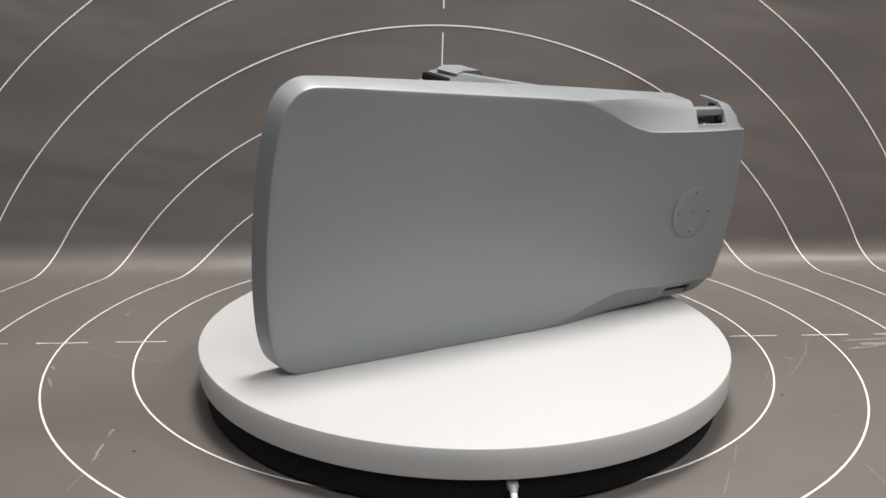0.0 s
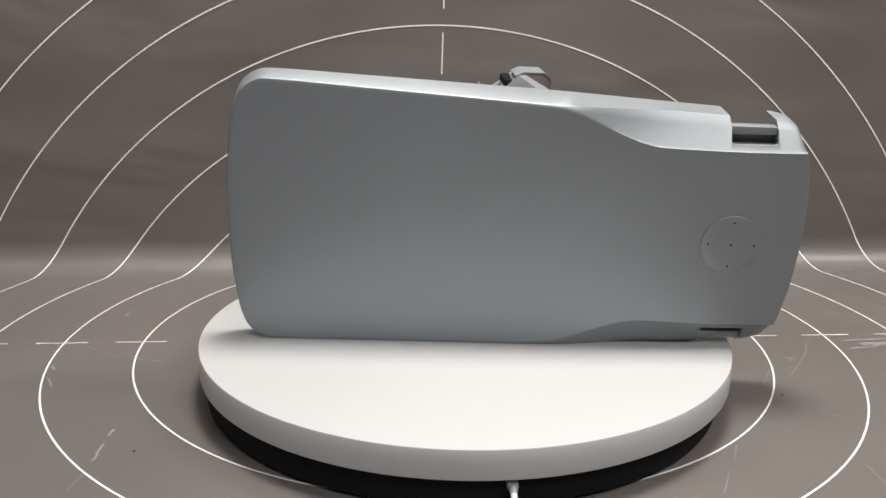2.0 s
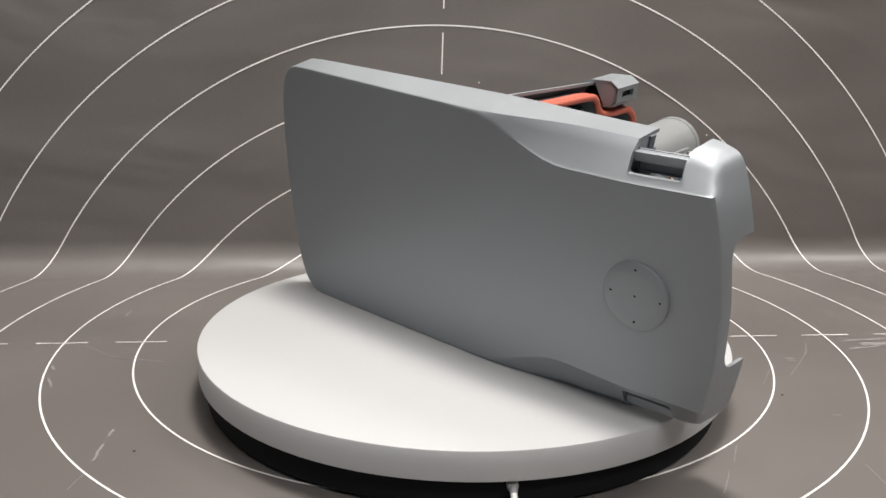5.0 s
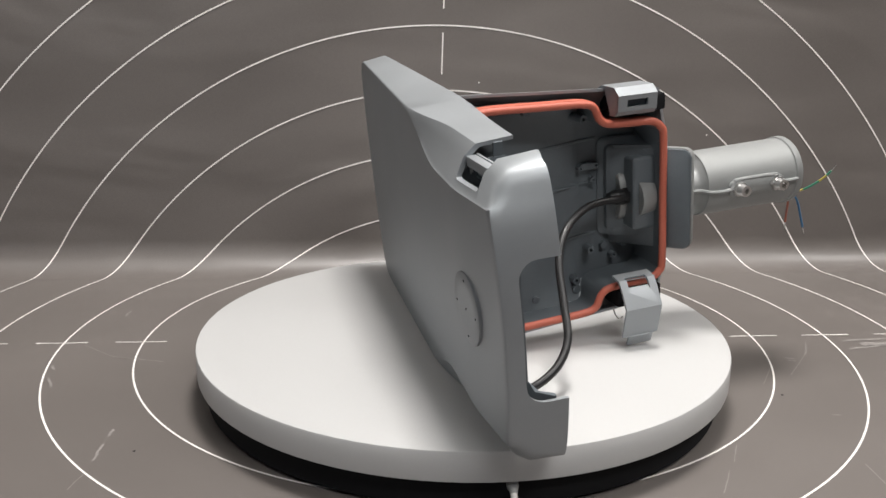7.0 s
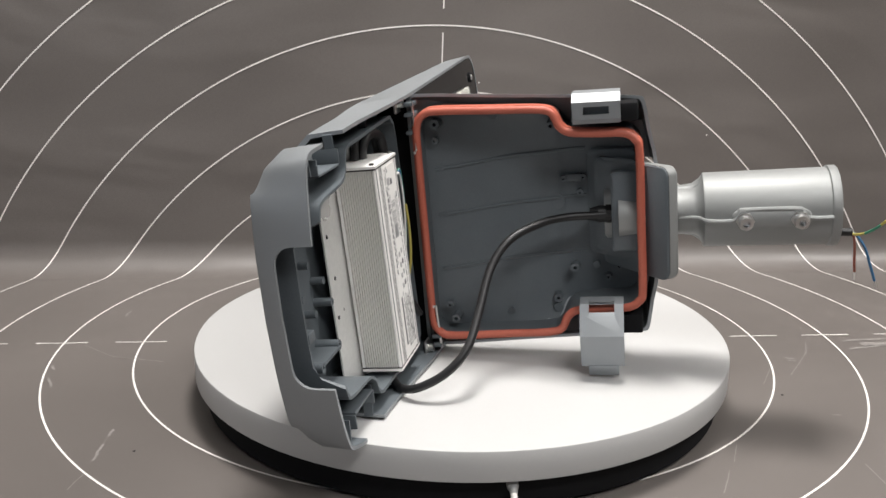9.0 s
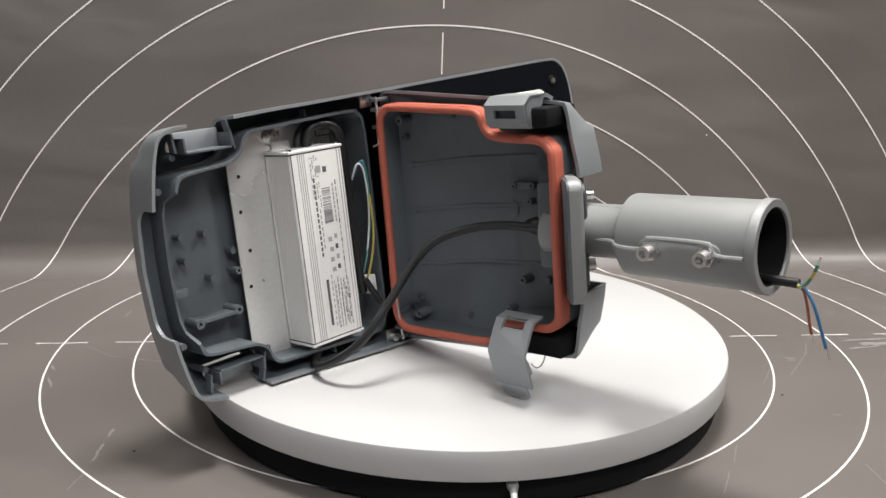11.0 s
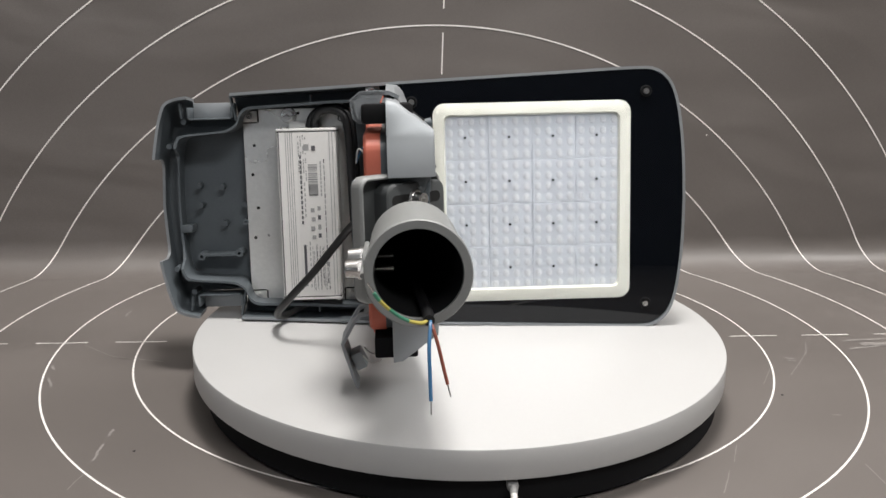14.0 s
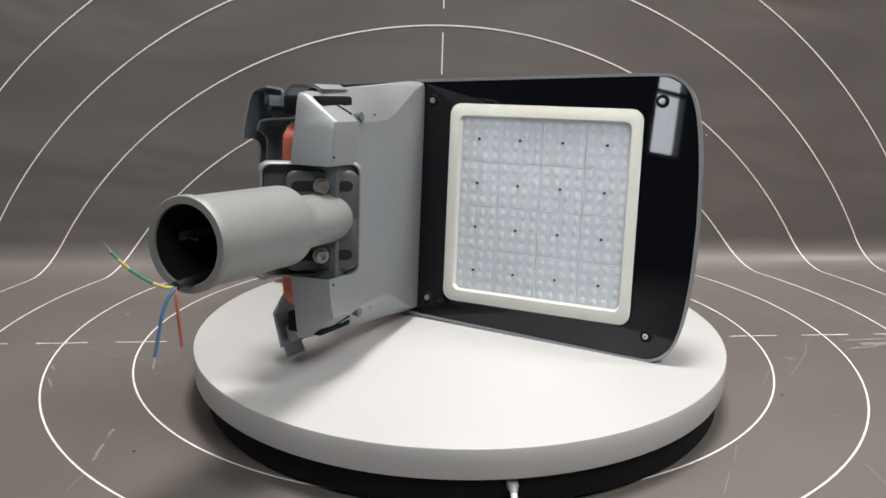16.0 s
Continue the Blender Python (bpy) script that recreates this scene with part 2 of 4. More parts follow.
def build_setting():
    bm = bmesh.new()
    flat = BEND_Y - BEND_R - MID[1]
    vs = [-3.6 + 3.4 * i / 12 for i in range(12)] + [-0.2 + (flat + 0.2) * i / 6 for i in range(6)]
    vs += [flat + BEND_R * math.pi / 2 * i / 14 for i in range(15)] + [flat + BEND_R * 1.5708 + 2.5 * (i + 1) / 14 for i in range(14)]
    xs = [-2.4 + 4.8 * i / 24 for i in range(25)]
    grid = [[bm.verts.new(sheet_point(x, v)) for x in xs] for v in vs]
    for i in range(len(vs) - 1):
        for j in range(len(xs) - 1):
            bm.faces.new((grid[i][j], grid[i][j + 1], grid[i + 1][j + 1], grid[i + 1][j]))
    sheet = tagged(finish("backdrop", bm, M_SHEET, 60), "grey printed vinyl sheet curving from floor up into wall", "backdrop", kind="structure")

    def strip(points, width, name="printed_line", mat=M_LINE):
        b = bmesh.new()
        rows = []
        for i, (x, v) in enumerate(points):
            a, c = points[max(i - 1, 0)], points[min(i + 1, len(points) - 1)]
            dx, dv = c[0] - a[0], c[1] - a[1]
            n = math.hypot(dx, dv)
            ox, ov = -dv / n * width / 2, dx / n * width / 2
            rows.append((b.verts.new(sheet_point(x + ox, v + ov, 0.0006)), b.verts.new(sheet_point(x - ox, v - ov, 0.0006))))
        for p, q in zip(rows[:-1], rows[1:]):
            b.faces.new((p[0], q[0], q[1], p[1]))
        return part(name, b, mat, sheet, smooth=0)

    for k in range(4, 10):
        r = k * 0.1
        strip([(r * math.cos(a), r * math.sin(a)) for a in (2 * math.pi * i / 420 for i in range(421))], 0.0023)
        for s in (-1, 1):
            strip([(s * (r - 0.029), 0.004 if s < 0 else -0.008), (s * r, 0.003 if s < 0 else -0.008), (s * (r + 0.036), 0.004 if s < 0 else -0.008)], 0.0021)
        if k < 9:
            strip([(0.004 + 0.02 * (r - 0.57) + 0.00016 * i, r + 0.025 + 0.008 * i) for i in range(9)], 0.0022)
    strip([(-0.004, -0.36), (-0.006, -0.39), (-0.007, -0.42)], 0.0018)
    # pale scuffs on the floor
    rng = random.Random(5)
    marks = (((-0.45, 0.103), (-0.448, 0.127), 0.003), ((-0.481, -0.109), (-0.469, -0.137), 0.0028), ((-0.49, -0.071), (-0.484, -0.085), 0.003), ((-0.378, -0.364), (-0.372, -0.334), 0.0014),
             ((-0.372, -0.31), (-0.370, -0.278), 0.003), ((-0.371, -0.262), (-0.370, -0.246), 0.003), ((-0.472, -0.005), (-0.426, -0.045), 0.0013), ((-0.426, -0.045), (-0.36, -0.065), 0.0018),
             ((0.514, -0.031), (0.60, -0.025), 0.005), ((0.53, -0.045), (0.61, -0.038), 0.011), ((0.512, -0.06), (0.566, -0.049), 0.004), ((0.412, -0.086), (0.424, -0.090), 0.004),
             ((0.414, -0.094), (0.422, -0.098), 0.004), ((0.465, -0.031), (0.448, -0.07), 0.0012), ((0.448, -0.07), (0.396, -0.14), 0.0012), ((0.383, -0.113), (0.352, -0.165), 0.0010),
             ((0.373, -0.354), (0.372, -0.40), 0.0014), ((0.262, -0.31), (0.246, -0.345), 0.0010), ((0.236, -0.36), (0.215, -0.40), 0.0012), ((0.392, -0.247), (0.404, -0.249), 0.0018))
    for (xa, va), (xb, vb), w in marks:
        pts = [(xa + (xb - xa) * i / 6 + rng.uniform(-1, 1) * w * 0.4, va + (vb - va) * i / 6 + rng.uniform(-1, 1) * w * 0.3) for i in range(7)]
        strip(pts, w, "scuff", M_SCUFF)
    for x, v in ((0.441, 0.529), (0.064, 0.612)):
        strip([(x - 0.0012, v), (x, v + 0.0004), (x + 0.0012, v)], 0.002, "speck", M_LINE)
    for x, v in ((0.361, -0.195), (-0.337, -0.294)):
        strip([(x - 0.0013, v), (x, v + 0.0005), (x + 0.0013, v)], 0.0026, "speck", M_BASE)
    # plain room behind the camera
    bm = bmesh.new()
    box(bm, (2.46, -1.4, 1.25), (0.1, 4.3, 2.5))
    tagged(finish("wall_east", bm, M_ROOM, 0), "plain dark painted side wall", "wall", kind="structure")
    bm = bmesh.new()
    box(bm, (0, -1.4, 2.56), (5.0, 4.3, 0.1))
    tagged(finish("ceiling", bm, M_CEIL, 0), "plain white ceiling", "ceiling", kind="structure")


# ---- windows in the wall behind the camera ----
WZ0, WZ1, WALL_Y = 0.55, 1.75, -3.45
WIN_X, WIN_W = -1.58, 0.40      # in the rear wall
SIDE_Y, SIDE_W = -2.47, 0.22    # narrow one in the west wall


def build_rear_wall():
    bm = bmesh.new()
    box(bm, (0, WALL_Y, WZ0 / 2), (4.82, 0.12, WZ0))
    box(bm, (0, WALL_Y, (WZ1 + 2.5) / 2), (4.82, 0.12, 2.5 - WZ1))
    for a, b in ((-2.41, WIN_X - WIN_W / 2), (WIN_X + WIN_W / 2, 2.41)):
        box(bm, ((a + b) / 2, WALL_Y, (WZ0 + WZ1) / 2), (b - a, 0.12, WZ1 - WZ0))
    tagged(finish("wall_south", bm, M_DIM, 0), "dark painted rear wall with a window opening", "wall", kind="structure")
    zc, h = (WZ0 + WZ1) / 2, WZ1 - WZ0
    bm = bmesh.new()
    for x in (WIN_X - WIN_W / 2 + 0.012, WIN_X + WIN_W / 2 - 0.012, WIN_X + 0.02):
        box(bm, (x, WALL_Y + 0.03, zc), (0.024 if x != WIN_X + 0.02 else 0.06, 0.05, h), 0.004)
    for z in (WZ0 + 0.012, WZ1 - 0.012):
        box(bm, (WIN_X, WALL_Y + 0.032, z), (WIN_W - 0.05, 0.045, 0.024), 0.004)
    tagged(finish("window_1", bm, M_FRAME, 0), "framed window with two tall panes", "window", kind="structure")
    area("window_light", (WIN_X, WALL_Y - 0.04, zc), (WIN_X, 0, zc), WIN_W - 0.02, h - 0.02, 6.5, (0.86, 0.93, 1.0))
    bm = bmesh.new()
    for y in (SIDE_Y - SIDE_W / 2 + 0.01, SIDE_Y + SIDE_W / 2 - 0.01):
        box(bm, (-2.40, y, zc), (0.05, 0.02, h), 0.004)
    for z in (WZ0 + 0.01, WZ1 - 0.01, 0.86):
        box(bm, (-2.40, SIDE_Y, z), (0.045, SIDE_W - 0.04, 0.02), 0.003)
    tagged(finish("window_2", bm, M_FRAME, 0), "narrow framed side window with a cross bar", "window", kind="structure")
    area("window_light", (-2.43, SIDE_Y, zc), (0, SIDE_Y, zc), SIDE_W - 0.02, h - 0.02, 8, (0.88, 0.93, 1.0))
    bm = bmesh.new()
    box(bm, (-2.46, (SIDE_Y - SIDE_W / 2 - 3.5) / 2, 1.25), (0.1, abs(-3.5 - SIDE_Y + SIDE_W / 2), 2.5))
    box(bm, (-2.46, (SIDE_Y + SIDE_W / 2 + 0.75) / 2, 1.25), (0.1, 0.75 - SIDE_Y - SIDE_W / 2, 2.5))
    box(bm, (-2.46, SIDE_Y, WZ0 / 2), (0.1, SIDE_W, WZ0))
    box(bm, (-2.46, SIDE_Y, (WZ1 + 2.5) / 2), (0.1, SIDE_W, 2.5 - WZ1))
    tagged(finish("wall_west", bm, M_ROOM, 0), "plain dark painted side wall with a narrow opening", "wall", kind="structure")


# ---- turntable ----
def build_turntable():
    bm = bmesh.new()
    n = 96
    ring = [(math.cos(2 * math.pi * k / n), math.sin(2 * math.pi * k / n)) for k in range(n)]
    rings(bm, [[(x * r, y * r, z) for x, y in ring] for r, z in ((0.284, 0.0), (0.290, 0.004), (0.290, 0.028), (0.285, 0.0305), (0.06, 0.0325))], True, True)
    base = tagged(finish("turntable", bm, M_BASE), "motorised turntable with white disc on a black base", "turntable")
    bm = bmesh.new()
    rings(bm, [[(0.0026 + x * r, 0.0015 + y * r, z) for x, y in ring] for r, z in
               ((0.296, 0.0327), (0.2995, 0.0335), (0.300, 0.035), (0.300, TABLE - 0.0016), (0.2994, TABLE - 0.0004), (0.298, TABLE))], True, True)
    disc = part("disc", bm, M_DISC, base, "white matte disc")
    bm = bmesh.new()
    sweep(bm, spline([(0.0187, -0.298, 0.025), (0.0187, -0.305, 0.021), (0.0190, -0.318, 0.008), (0.0192, -0.335, 0.0034), (0.020, -0.36, 0.0034), (0.01, -0.5, 0.0034), (0.05, -0.8, 0.0034), (0.3, -1.4, 0.0034)]), 0.0030, 10)
    part("power_cord", bm, M_LINE, base, "thin white power cord")
    bm = bmesh.new()
    box(bm, (0.0187, -0.2925, 0.0258), (0.0098, 0.012, 0.0066), 0.0015)
    rod(bm, (0.0187, -0.297, 0.0252), (0.0187, -0.3035, 0.0222), 0.0042, 0.0033, 12)
    part("plug", bm, M_PLUG, base, "small grey plug")
    return base, disc


# ---- street light ----
A_AXES = ((0.87628, 0.48082, -0.03073), (0.08564, -0.09267, 0.99201), (0.47413, -0.87191, -0.12238))
A_ORG = (-0.05893, -0.05627, 0.14492)
L_AXES = ((-0.02997, -0.03297, -0.99901), (-0.00099, 0.99946, -0.03295), (0.99955, 0.0, -0.02999))
L_ORG = (0.155, 0.0, 0.0)


def frame_matrix(axes, org):
    m = Matrix([(axes[0][i], axes[1][i], axes[2][i], org[i]) for i in range(3)] + [(0, 0, 0, 1)])
    return m


M_A = frame_matrix(A_AXES, A_ORG)
M_L = M_A @ frame_matrix(L_AXES, L_ORG) @ Matrix.Translation((0, 0.0015, 0))

HALF = [(-0.179, 0), (-0.1775, 0.05), (-0.1735, 0.09), (-0.168, 0.118), (-0.159, 0.137), (-0.143, 0.1485), (-0.12, 0.1505), (-0.05, 0.1478), (0.05, 0.1436),
        (0.11, 0.1411), (0.17, 0.1385), (0.21, 0.1368), (0.25, 0.135), (0.30, 0.133), (0.34, 0.131), (0.385, 0.1288), (0.405, 0.1262), (0.4165, 0.1205), (0.4228, 0.107), (0.4288, 0.082), (0.4338, 0.05), (0.4365, 0)]


def outline_of(half, steps=3):
    pts = spline([(x, y, 0) for x, y in half], steps)
    up = [(p.x, p.y) for p in pts]
    return up + [(x, -y) for x, y in up[-2:0:-1]]


def back_z(x):
    """Height of the back plate: a slow rise that folds over softly towards the end."""
    def fold(at, width):
        u = min(max(x - at + width, 0), 2 * width)
        return u * u / (4 * width) + max(0, x - at - width)
    return 0.0268 + (x + 0.17) * 0.0800 - 0.115 * fold(0.348, 0.010)


def inset(loop, d):
    """The closed loop moved inwards by d, along its normals."""
    n, out = len(loop), []
    for i in range(n):
        a, c = loop[i - 1], loop[(i + 1) % n]
        dx, dy = c[0] - a[0], c[1] - a[1]
        q = math.hypot(dx, dy) or 1
        out.append((loop[i][0] + dy / q * d, loop[i][1] - dx / q * d))
    return out


def at_end(x, y):
    return smoothstep(0.392, 0.41, x) * (1 - smoothstep(0.086, 0.107, abs(y)))


def flank(x, y=0.12):
    """How far the gear half's sloping flank is formed; it fades into the upright end wall."""
    return smoothstep(0.160, 0.277, x) * (1 - at_end(x, y))


def shell_rings(grow):
    """Outer (grow = 0) or inner skin of the housing, front rim to back plate."""
    base = outline_of(HALF)
    lines = [inset(base, grow + d) for d in (0, 0.0040, 0.0050, 0.0072)]
    out = [[], [], [], [], [], []]
    for i, (x, y) in enumerate(base):
        s = 1 if y >= 0 else -1
        end, g = at_end(x, y), flank(x, y)
        gear = smoothstep(0.160, 0.277, x)
        zf = 0.012 * smoothstep(0.15, 0.34, x) + 0.004 * smoothstep(0.392, 0.41, x)
        p = [ln[i] for ln in lines]
        lim = 0.097 - grow
        zb = back_z(p[3][0]) - grow
        out[0].append((*p[0], zf))
        # wall foot of the flank, or the drafted side wall
        y1 = abs(p[1][1]) * (1 - g) + (abs(p[0][1]) - 0.002) * g
        out[1].append((p[1][0], s * y1, (zb - 0.0022) * (1 - g) + (0.044 - grow) * g))
        y2 = abs(p[2][1]) * (1 - g) + (abs(p[0][1]) * 0.03 + (lim + 0.0008) * 0.97) * g
        z1, z2 = out[1][-1][2], (zb - 0.0006) * (1 - g) + (zb - 0.0022) * g
        out[2].append(((p[1][0] + p[2][0]) / 2, s * (y1 + (y2 - y1) * (0.5 - 0.18 * g)), z1 + (z2 - z1) * (0.6 - 0.06 * g)))
        out[3].append((p[2][0], s * y2, z2))
        y3 = abs(p[3][1]) * (1 - gear) + min(abs(p[3][1]), lim) * gear
        out[4].append((p[3][0], s * y3, zb))
        y4 = max(y3 - 0.0022, 0)
        x4 = p[3][0] - (0.003 if x > 0.3 else -0.003 if x < -0.1 else 0)
        out[5].append((x4, s * y4, back_z(x4) - grow))
    return out


def skin_z(x, y):
    """Height of the housing's inner skin over a point of the gear half."""
    yr, zb, g = 0.1524 - (x + 0.14) * 0.0445, back_z(x) - 0.004, flank(x)
    if abs(y) < 0.094:
        return zb
    t = min(1, (abs(y) - 0.094) / max(yr - 0.094, 0.01))
    return zb - 0.002 - (zb - 0.041) * t * g


def build_housing(lamp):
    bm = bmesh.new()
    out, inn = shell_rings(0.0), shell_rings(0.0032)
    made = rings(bm, out[::-1] + inn)
    for vs in (made[0], made[-1]):
        # the plate is closed in cross strips, so that its folds run straight across
        n = len(vs)
        bm.faces.new((vs[0], vs[1], vs[n - 1]))
        for i in range(1, n // 2):
            quad = [vs[i], vs[i + 1], vs[n - i - 1], vs[n - i]]
            bm.faces.new(quad if quad[1] is not quad[2] else (quad[0], quad[1], quad[3]))
    # the inner skin gets the darker grey, its shade put into the colour
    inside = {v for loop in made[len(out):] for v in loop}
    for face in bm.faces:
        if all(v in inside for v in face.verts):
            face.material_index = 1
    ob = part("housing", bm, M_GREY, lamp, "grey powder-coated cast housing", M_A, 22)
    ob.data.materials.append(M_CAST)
    cut = []
    for s in (-1, 1):
        b = bmesh.new()
        box(b, (0.3645, s * 0.1255, 0.02), (0.049, 0.040, 0.075), 0.004)
        cut.append(b)
        b = bmesh.new()
        box(b, (0.3645, s * 0.1215, 0.060), (0.049, 0.036, 0.030), 0.003)
        cut.append(b)
    b = bmesh.new()
    prism(b, [(p[0], p[1]) for p in rounded(-0.0605, 0.0575, -0.03, 0.050, 0.016)], 0.39, 0.46)
    for v in b.verts:
        v.co = Vector((v.co.z, v.co.x, v.co.y))
    cut.append(b)
    carve(ob, cut)
    # round plug on the back
    zc = back_z(0.355) + 0.0002
    tilt = Matrix.Translation((0.355, -0.003, zc)) @ Matrix.Rotation(-math.atan(0.015), 4, "Y")
    bm = bmesh.new()
    n = 48
    ring = [(math.cos(2 * math.pi * k / n), math.sin(2 * math.pi * k / n)) for k in range(n)]
    rings(bm, [[(x * r, y * r, z) for x, y in ring] for r, z in ((0.0318, -0.0045), (0.0318, 0.0006), (0.0311, 0.0011), (0.019, 0.0012))], False, True)
    plate = part("round_cover_plate", bm, M_GREY, ob, "", tilt)
    for k, (dx, dy) in enumerate(((-0.0245, 0), (0.0245, 0), (0, 0.0245), (0, -0.0245), (0, 0))):
        bm = bmesh.new()
        rod(bm, (dx, dy, 0.0008), (dx, dy, 0.0015), 0.0011, None, 8)
        part("screw_hole", bm, M_HOLE, plate)
    return ob


def build_tray(lamp):
    """What sits inside the gear half of the housing."""
    tray = bmesh.new()
    # seal rib round the gear room
    path = [(0.178, 0), (0.178, 0.10), (0.186, 0.117), (0.20, 0.121), (0.30, 0.1165), (0.322, 0.115), (0.331, 0.108), (0.335, 0.098), (0.345, 0.0905), (0.36, 0.088), (0.395, 0.085), (0.406, 0.078), (0.411, 0.05), (0.413, 0)]
    pts = spline([(x, y, 0) for x, y in path], 3)
    up = [(p.x, p.y) for p in pts]
    loop = up + [(x, -y) for x, y in up[-2:0:-1]]
    inner = [((x - 0.29) * 0.978 + 0.29, y * 0.974) for x, y in loop]

    def rib_top(x, y):
        """The rib stands lower where the end wall is cut away."""
        return 0.0165 + 0.0245 * smoothstep(0.396, 0.408, x) * (1 - smoothstep(0.058, 0.070, abs(y)))

    rings(tray, [[(x, y, skin_z(x, y)) for x, y in loop], [(x, y, rib_top(x, y)) for x, y in loop], [(x, y, rib_top(x, y)) for x, y in inner], [(x, y, skin_z(x, y)) for x, y in inner]])
    rib = part("seal_rib", tray, M_CAST, lamp, "grey cast rib round the gear room, darkened for shade", M_A)
    bm = bmesh.new()
    rings(bm, [[((x - 0.29) * 0.985 + 0.29, max(-0.094, min(0.094, y * 0.985)), back_z(x) - 0.0044) for x, y in loop]], True, False)
    part("tray_floor", bm, M_CAST, rib)
    # partition between gear room and light engine, black for the deep shade there
    bm = bmesh.new()
    prism(bm, rounded(0.146, 0.152, -0.1305, 0.1305, 0.002, 2), 0.002, 0.042)
    part("partition", bm, M_BASE, rib, "partition wall, blackened for the deep shade")
    for x, y, h, r, hole in ((0.389, 0.001, 0.014, 0.0034, 0), (0.362, -0.022, 0.012, 0.0034, 0), (0.363, 0.022, 0.012, 0.0034, 0), (0.39, 0.024, 0.012, 0.0034, 0), (0.336, 0.0, 0.012, 0.0034, 0),
                             (0.336, -0.02, 0.017, 0.0036, 1), (0.3896, -0.0596, 0.022, 0.0046, 1), (0.345, -0.057, 0.022, 0.0046, 1)):
        bm = bmesh.new()
        zf = back_z(x) - 0.004
        if hole:
            pipe(bm, (x, y, zf), (x, y, zf - h), r, r * 0.4, 14)
        else:
            rod(bm, (x, y, zf), (x, y, zf - h), r * 1.1, r, 12)
        part("boss" if hole else "peg", bm, M_CAST, rib)
    bm = bmesh.new()
    box(bm, (0.367, -0.0583, 0.052), (0.040, 0.0028, 0.022))
    part("web", bm, M_CAST, rib)
    bm = bmesh.new()
    box(bm, (0.4045, -0.026, 0.0515), (0.013, 0.009, 0.023), 0.001)
    part("stop_block", bm, M_CAST, rib)
    for x, y in ((0.4165, 0.072), (0.4165, -0.072), (0.398, 0.100), (0.398, -0.100)):
        bm = bmesh.new()
        rod(bm, (x, y, back_z(x) - 0.012), (x, y, 0.030), 0.0036, 0.0032, 10)
        part("end_boss", bm, M_CAST, rib)
    for s in (-1, 1):
        bm = bmesh.new()
        box(bm, (0.3645, s * 0.1120, 0.0432), (0.0485, 0.018, 0.0024), 0.0006)
        box(bm, (0.3645, s * 0.1163, 0.0488), (0.0485, 0.0085, 0.0088), 0.0012)
        part("latch_ledge", bm, M_GREY, rib)
        for px, py, sx, sy in ((0.3402, 0.1095, 0.0022, 0.013), (0.3900, 0.1095, 0.0022, 0.013), (0.3651, 0.1025, 0.0475, 0.0022)):
            bm = bmesh.new()
            box(bm, (px, s * py, 0.0325), (sx, sy, 0.027), 0.0006)
            part("pocket_wall", bm, M_CAST, rib)
        for a, b in (((0.398, s * 0.104), (0.40, s * 0.121)), ((0.342, s * 0.128), (0.336, s * 0.10)), ((0.25, s * 0.127), (0.25, s * 0.118))):
            bm = bmesh.new()
            a3, b3 = Vector((a[0], a[1], 0)), Vector((b[0], b[1], 0))
            d = (b3 - a3).normalized()
            w = Vector((-d.y, d.x, 0)) * 0.0011
            rings(bm, [[p + Vector((0, 0, z)) for p in (a3 + w, b3 + w, b3 - w, a3 - w)] for z in (0.022, 0.030)], True, True)
            part("stiffener", bm, M_CAST, rib)


